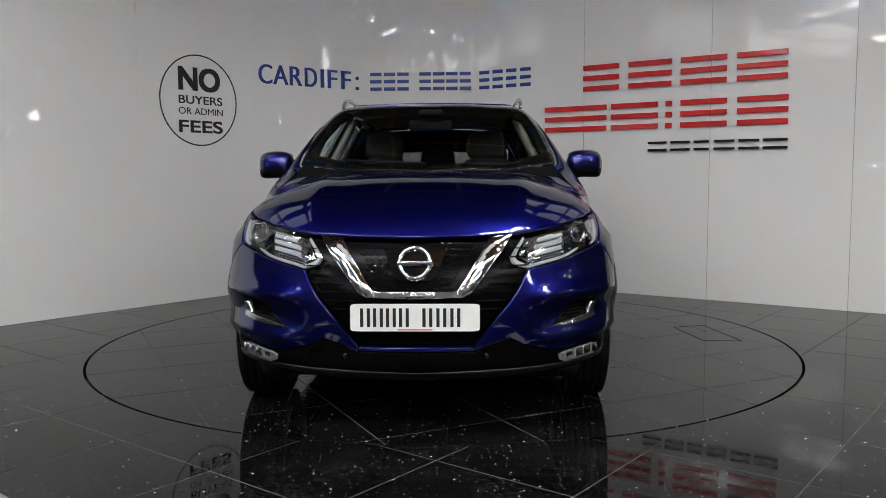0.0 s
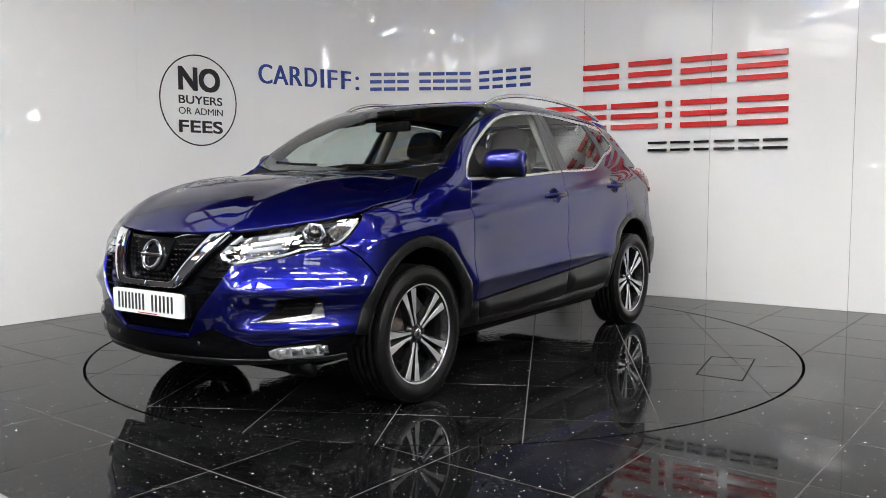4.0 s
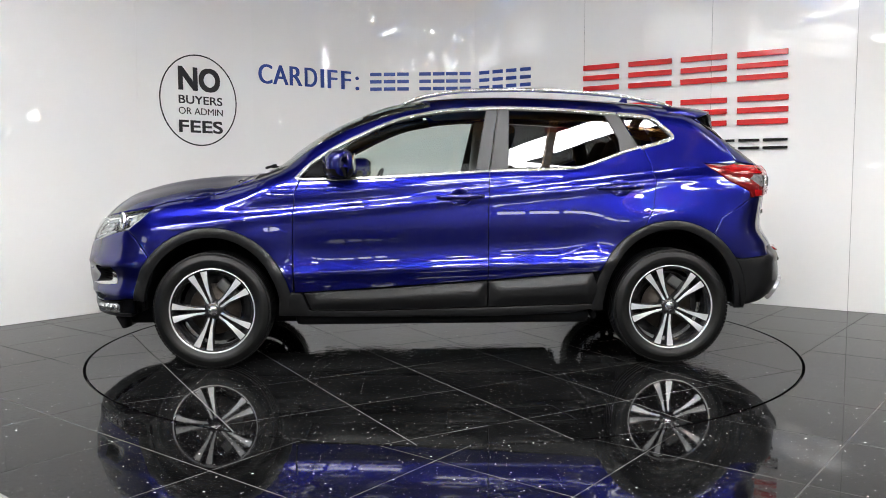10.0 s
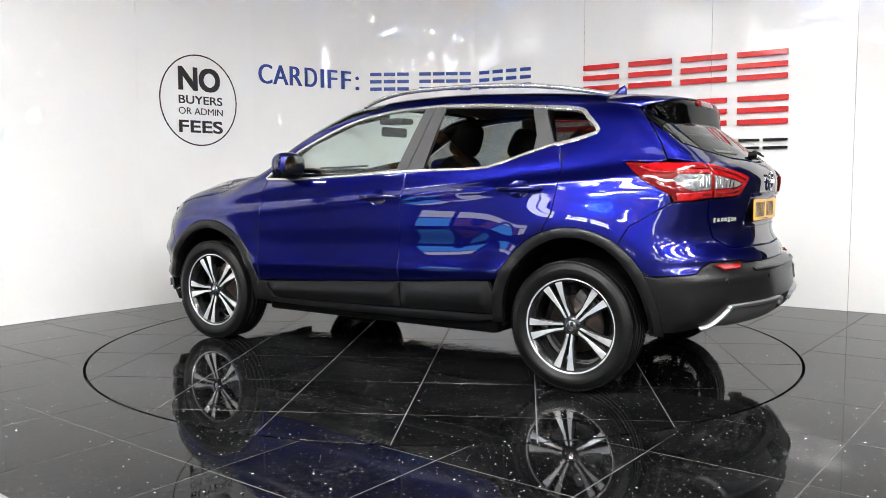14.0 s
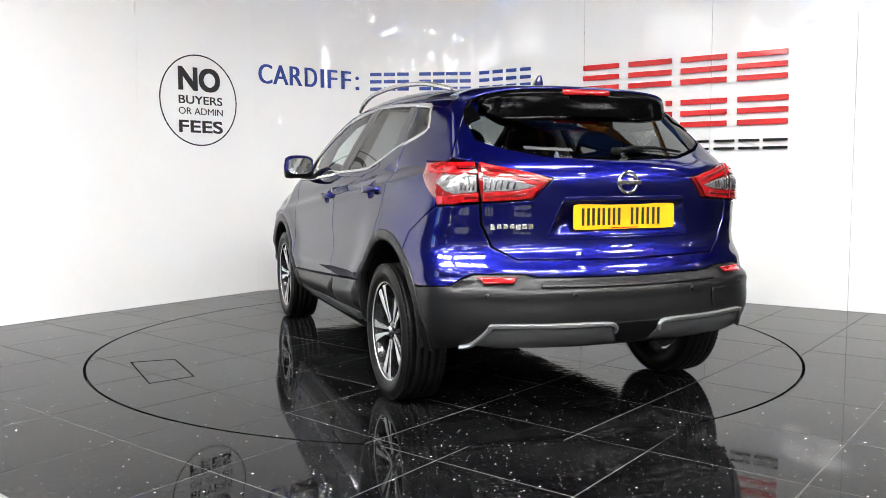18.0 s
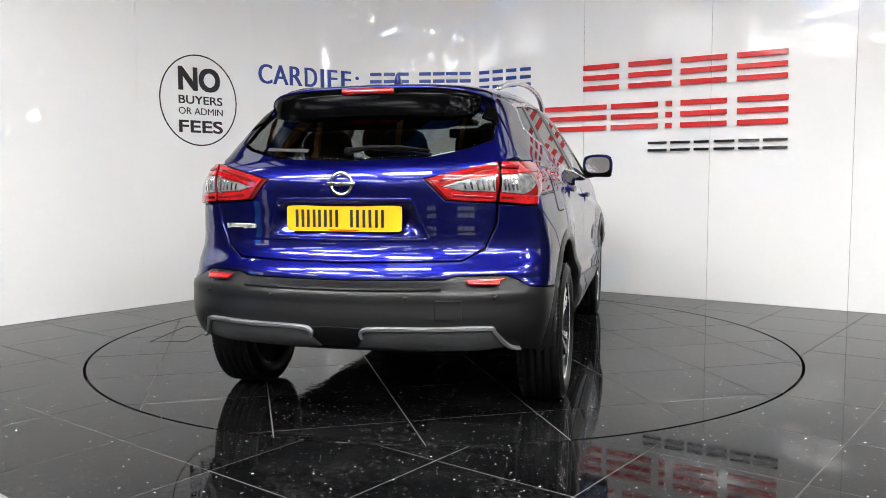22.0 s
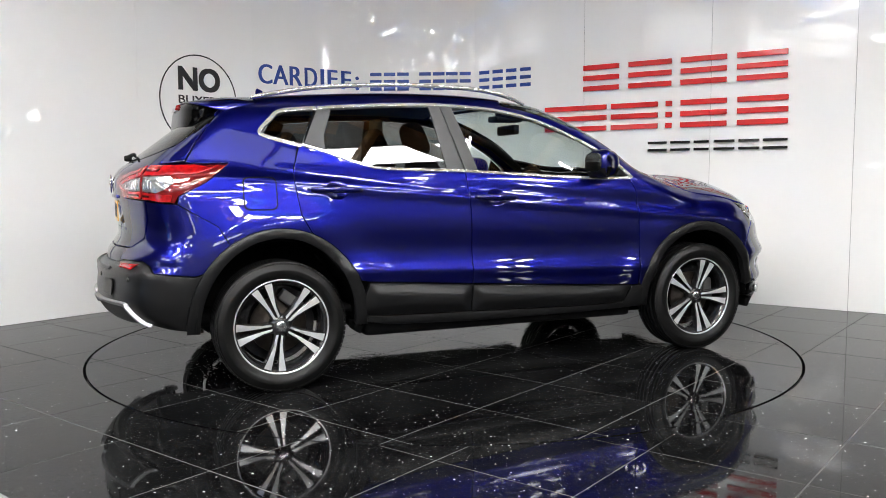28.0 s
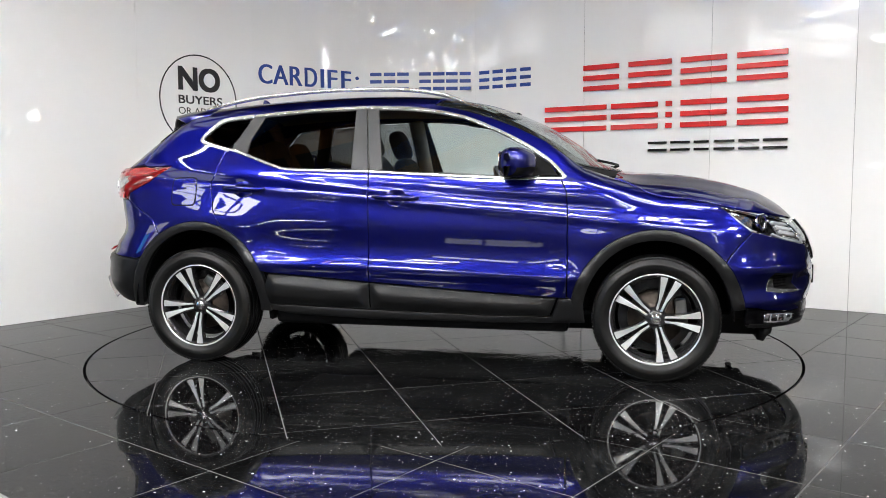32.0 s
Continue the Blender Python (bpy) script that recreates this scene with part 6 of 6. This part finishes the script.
    fit("window_label", V, F, N, GREYTRIM, None, "small grey printed strip on the rear glass")
    band([(-0.44, 0.625), (0, 0.622), (0.44, 0.625)], 0.010, REAR, "R", 0.016, CLAD, "bumper_step", mirror=False, lip=0.01)
    whole("bumper_recess", RE((0.0, 0.470), (0.125, 0.466), (0.075, 0.378), (0.0, 0.376)), REAR, DARK, None, "black recess between the inserts", off=0.010, inset=0, lip=0.01)
    p = [("R", -0.47 + 0.052 * a, 0.545 + 0.042 * b) for a, b in ((-1, -1), (1, -1), (1, 1), (-1, 1))]
    V, F, N = skin(p, REAR, off=0.0185, inset=0, lip=0.002)
    fit("tow_cover", V, F, N, CLAD)


def upper_details():
    for s in (1, -1):
        # roof rails
        path = [(x, 0.575 - 0.025 * ((x + 0.5) / 0.9) ** 2, z) for x, z in curve([(0.235, 1.528), (0.12, 1.570), (-0.05, 1.600), (-0.255, 1.612), (-0.595, 1.612), (-0.936, 1.592), (-1.141, 1.568), (-1.33, 1.533), (-1.40, 1.516)], 6)]
        rail = solid("roof_rail", tube(path, 0.016, 0.013, 12, taper=lambda t: 0.6 + 0.4 * min(1, 8 * t, 8 * (1 - t))), STRIP, None, "satin silver roof rail", s < 0)
        # mirrors
        n, V, F = 22, [], []
        for i in range(n + 1):
            u = -1 + 2 * i / n
            for j in range(28):
                a = 2 * math.pi * j / 28
                c, q = math.cos(a), math.sin(a)
                k = max(0.0, 1 - abs(u) ** 4.0) ** 0.4
                ex = 0.105 * math.copysign(abs(c) ** 0.75, c)
                ez = 0.079 * math.copysign(abs(q) ** 0.75, q)
                front = 1.0 if c > 0 else 0.62
                V.append((0.565 + ex * k * front - 0.035 * u * (c > -0.2), 0.912 + 0.104 * u, 1.172 + (ez - 0.012 * u * u) * (0.5 + 0.5 * k) * (1 if k > 0.01 else 0.5) * (k > 0.0 or 1)))
        for i in range(n):
            for j in range(28):
                a, b = i * 28 + j, i * 28 + (j + 1) % 28
                F.append((a, b, b + 28, a + 28))
        F += [tuple(range(28))[::-1], tuple(range(n * 28, (n + 1) * 28))]
        mir = solid("door_mirror", (V, F), PAINT, body_fd[0 if s > 0 else 1], "blue door mirror with black lower half", s < 0)
        cap = [(0.565 + (x - 0.565) * 1.02, 0.912 + (y - 0.912) * 1.015, 1.172 + (z - 1.172) * 1.02) for x, y, z in V]
        low = [f for f in F if len(f) == 4 and max(cap[i][2] for i in f) < 1.150]
        solid("mirror_shell", (cap, low), DARK, mir, "black lower shell", s < 0)
        V2 = [(0.499 - 0.006 * abs(y), 0.915 + y, 1.175 + z) for y, z in [(0.082 * math.copysign(abs(math.cos(a)) ** 0.6, math.cos(a)), 0.055 * math.copysign(abs(math.sin(a)) ** 0.6, math.sin(a))) for a in np.linspace(0, 2 * math.pi, 32, endpoint=False)]]
        V2 += [(x + 0.006, y, z) for x, y, z in V2]
        F2 = [tuple(range(32)), tuple(range(32, 64))[::-1]] + [(i, (i + 1) % 32, (i + 1) % 32 + 32, i + 32) for i in range(32)]
        solid("mirror_glass", (V2, F2), CHROME, body_fd[0 if s > 0 else 1], "mirror glass", s < 0, smooth=False)
        solid("mirror_arm", tube([(0.62, 0.80, 1.098), (0.60, 0.86, 1.105), (0.58, 0.92, 1.118)], 0.05, 0.020, 12), DARK, body_fd[0 if s > 0 else 1], "black mirror arm", s < 0)
        # front wipers
        pts = [spot("T", x, y) for x, y in ((1.10, 0.10 * s + 0.1), (1.07, 0.30 * s + 0.1), (0.99, 0.48 * s + 0.05))]
        solid("wiper", tube([(p[0] + 0.01, p[1], p[2] + 0.018) for p in pts], 0.008, 0.008, 6), DARK)
    # antenna fin
    fin = prism([(-1.17, 1.545), (-1.20, 1.575), (-1.235, 1.612), (-1.262, 1.625), (-1.27, 1.61), (-1.275, 1.54)], -0.016, 0.016)
    V = [(x, z * (0.35 + 2.0 * (1.63 - y) / 0.09 * 0.4), y) for x, y, z in fin[0]]
    solid("antenna_fin", (V, [f[::-1] for f in fin[1]]), PAINT)


def interior():
    def pad(a, b, c, e, slim=0.0, n=20):
        """A rounded cushion, a x b x c half sizes, squarer for small e and narrower towards its top by slim."""
        def p(v):
            return math.copysign(abs(v) ** e, v)
        V, F = [(0, 0, -c)], []
        for i in range(1, 12):
            u = -math.pi / 2 + math.pi * i / 12
            for k in range(n):
                w = 2 * math.pi * k / n
                z = p(math.sin(u))
                r = p(math.cos(u)) * (1 - slim * (z + 1) / 2)
                V.append((a * r * p(math.cos(w)), b * r * p(math.sin(w)), c * z))
        V.append((0, 0, c))
        for k in range(n):
            q = (k + 1) % n
            F.append((0, 1 + q, 1 + k))
            F += [(1 + i * n + k, 1 + i * n + q, 1 + (i + 1) * n + q, 1 + (i + 1) * n + k) for i in range(10)]
            F.append((1 + 10 * n + k, 1 + 10 * n + q, len(V) - 1))
        return V, F

    def seat(x, y, back=0.60):
        lean = Matrix.Translation((x - 0.27, y, 0.64)) @ Matrix.Rotation(radians(-20), 4, "Y")
        base = moved(pad(0.27, 0.26, 0.10, 0.45), Matrix.Translation((x, y, 0.62)) @ Matrix.Rotation(radians(-8), 4, "Y"))
        rest = moved(pad(0.085, 0.255, back / 2 + 0.02, 0.5, 0.22), lean @ Matrix.Translation((0, 0, back / 2)))
        ob = solid("seat", join(base, rest), SEAT, None, "dark cloth seat")
        solid("headrest", moved(pad(0.055, 0.145, 0.105, 0.6, 0.12), lean @ Matrix.Translation((0.015, 0, back + 0.115))), SEAT, ob)
        for k in (-0.06, 0.06):
            solid("headrest_post", tube([tuple(lean @ Vector((0, k, back - 0.03))), tuple(lean @ Vector((0.01, k, back + 0.05)))], 0.007, 0.007, 8, up=(1, 0, 0)), CHROME, ob, "chrome headrest post")
        return ob
    seat(0.10, 0.36)
    seat(0.10, -0.36)
    for y in (-0.42, 0.0, 0.42):
        seat(-0.70, y, 0.52)
    dash = []
    prof = [(1.02, 0.95), (0.98, 1.06), (0.86, 1.085), (0.72, 1.08), (0.62, 1.04), (0.58, 0.95), (0.66, 0.78), (0.8, 0.7)]
    ys = np.linspace(-0.68, 0.68, 13)
    V = [(x - 0.12 * (abs(y) / 0.7) ** 2, y, z) for y in ys for x, z in prof]
    k = len(prof)
    F = [(i * k + j, (i + 1) * k + j, (i + 1) * k + j + 1, i * k + j + 1) for i in range(len(ys) - 1) for j in range(k - 1)]
    solid("dashboard", (V, F), DARK)
    c = Vector((0.47, -0.36, 0.98))
    tilt = Matrix.Rotation(radians(-25), 4, "Y")
    ring = [tuple(c + tilt @ Vector((0, 0.185 * math.cos(a), 0.185 * math.sin(a)))) for a in np.linspace(0, 2 * math.pi, 37)]
    solid("steering_wheel", join(tube(ring, 0.016, 0.014, 8, up=(1, 0, 0.4), caps=False), moved(box(-0.03, 0.02, -0.07, 0.07, -0.06, 0.06, 0.02), Matrix.Translation(c) @ tilt), moved(box(-0.012, 0.012, -0.18, 0.18, -0.018, 0.018, 0.006), Matrix.Translation(c) @ tilt), tube([tuple(c), (0.70, -0.36, 0.88)], 0.035)), DARK)
    solid("cabin_floor", box(-1.5, 0.95, -0.70, 0.70, 0.36, 0.40), DARK)
    solid("parcel_shelf", box(-1.80, -1.22, -0.58, 0.58, 1.08, 1.10, 0.008), SEAT)
    # headliner under the roof
    V, F, N = skin([("T", 0.10, 0.45), ("T", 0.02, 0.56), ("T", -1.35, 0.53), ("T", -1.35, -0.53), ("T", 0.02, -0.56), ("T", 0.10, -0.45)], UPPER, off=-0.03, lip=0.0, res=0.08)
    fit("headliner", V, F, N, HEADLINER)
    solid("cabin_mirror", box(0.40, 0.44, -0.13, 0.13, 1.375, 1.44, 0.015), DARK)
    solid("sensor_box", box(0.30, 0.50, -0.07, 0.07, 1.46, 1.50, 0.015), DARK)
    for s in (1, -1):
        # door cards and inner pillars
        pair_in = S((0.80, 0.60), (0.80, 1.06), (-0.26, 1.10), (-1.15, 1.12), (-1.15, 0.90), (-0.86, 0.84), (-0.84, 0.60))
        V, F, N = skin(pair_in, SIDE, off=-0.075, lip=0.0, res=0.08)
        fit("door_card", V, F, N, DARK, mirror=s < 0)
        p0, p1 = spot("S", -0.30, 1.10), spot("S", -0.33, 1.49)
        solid("inner_pillar", tube([(p0[0], p0[1] - 0.06, p0[2]), (p1[0], p1[1] - 0.05, p1[2])], 0.05, 0.03, 8, up=(0, 1, 0)), HEADLINER, mirror=s < 0)
        path = [spot("T", x, y) for x, y in ((0.86, 0.68), (0.62, 0.645), (0.30, 0.595), (0.06, 0.56))]
        solid("inner_pillar", tube([(p[0], p[1] - 0.01, p[2] - 0.045) for p in path], 0.035, 0.03, 8), DARK, mirror=s < 0)
        p0, p1 = spot("S", -1.12, 1.20), spot("S", -1.03, 1.46)
        solid("inner_pillar", tube([(p0[0], p0[1] - 0.06, p0[2]), (p1[0], p1[1] - 0.05, p1[2])], 0.05, 0.03, 8, up=(0, 1, 0)), DARK, mirror=s < 0)


wheels()
shell()
nose_details()
plates()
tail_details()
upper_details()
interior()
tiles_on_disc()
tiles_on_floor()


def motions():
    rows = [(t * 0.25, pose(0, 0, 0, 0, 0, heading(t * 0.25))) for t in range(129)]
    walk(car, rows)
    walk(turntable, rows)


motions()
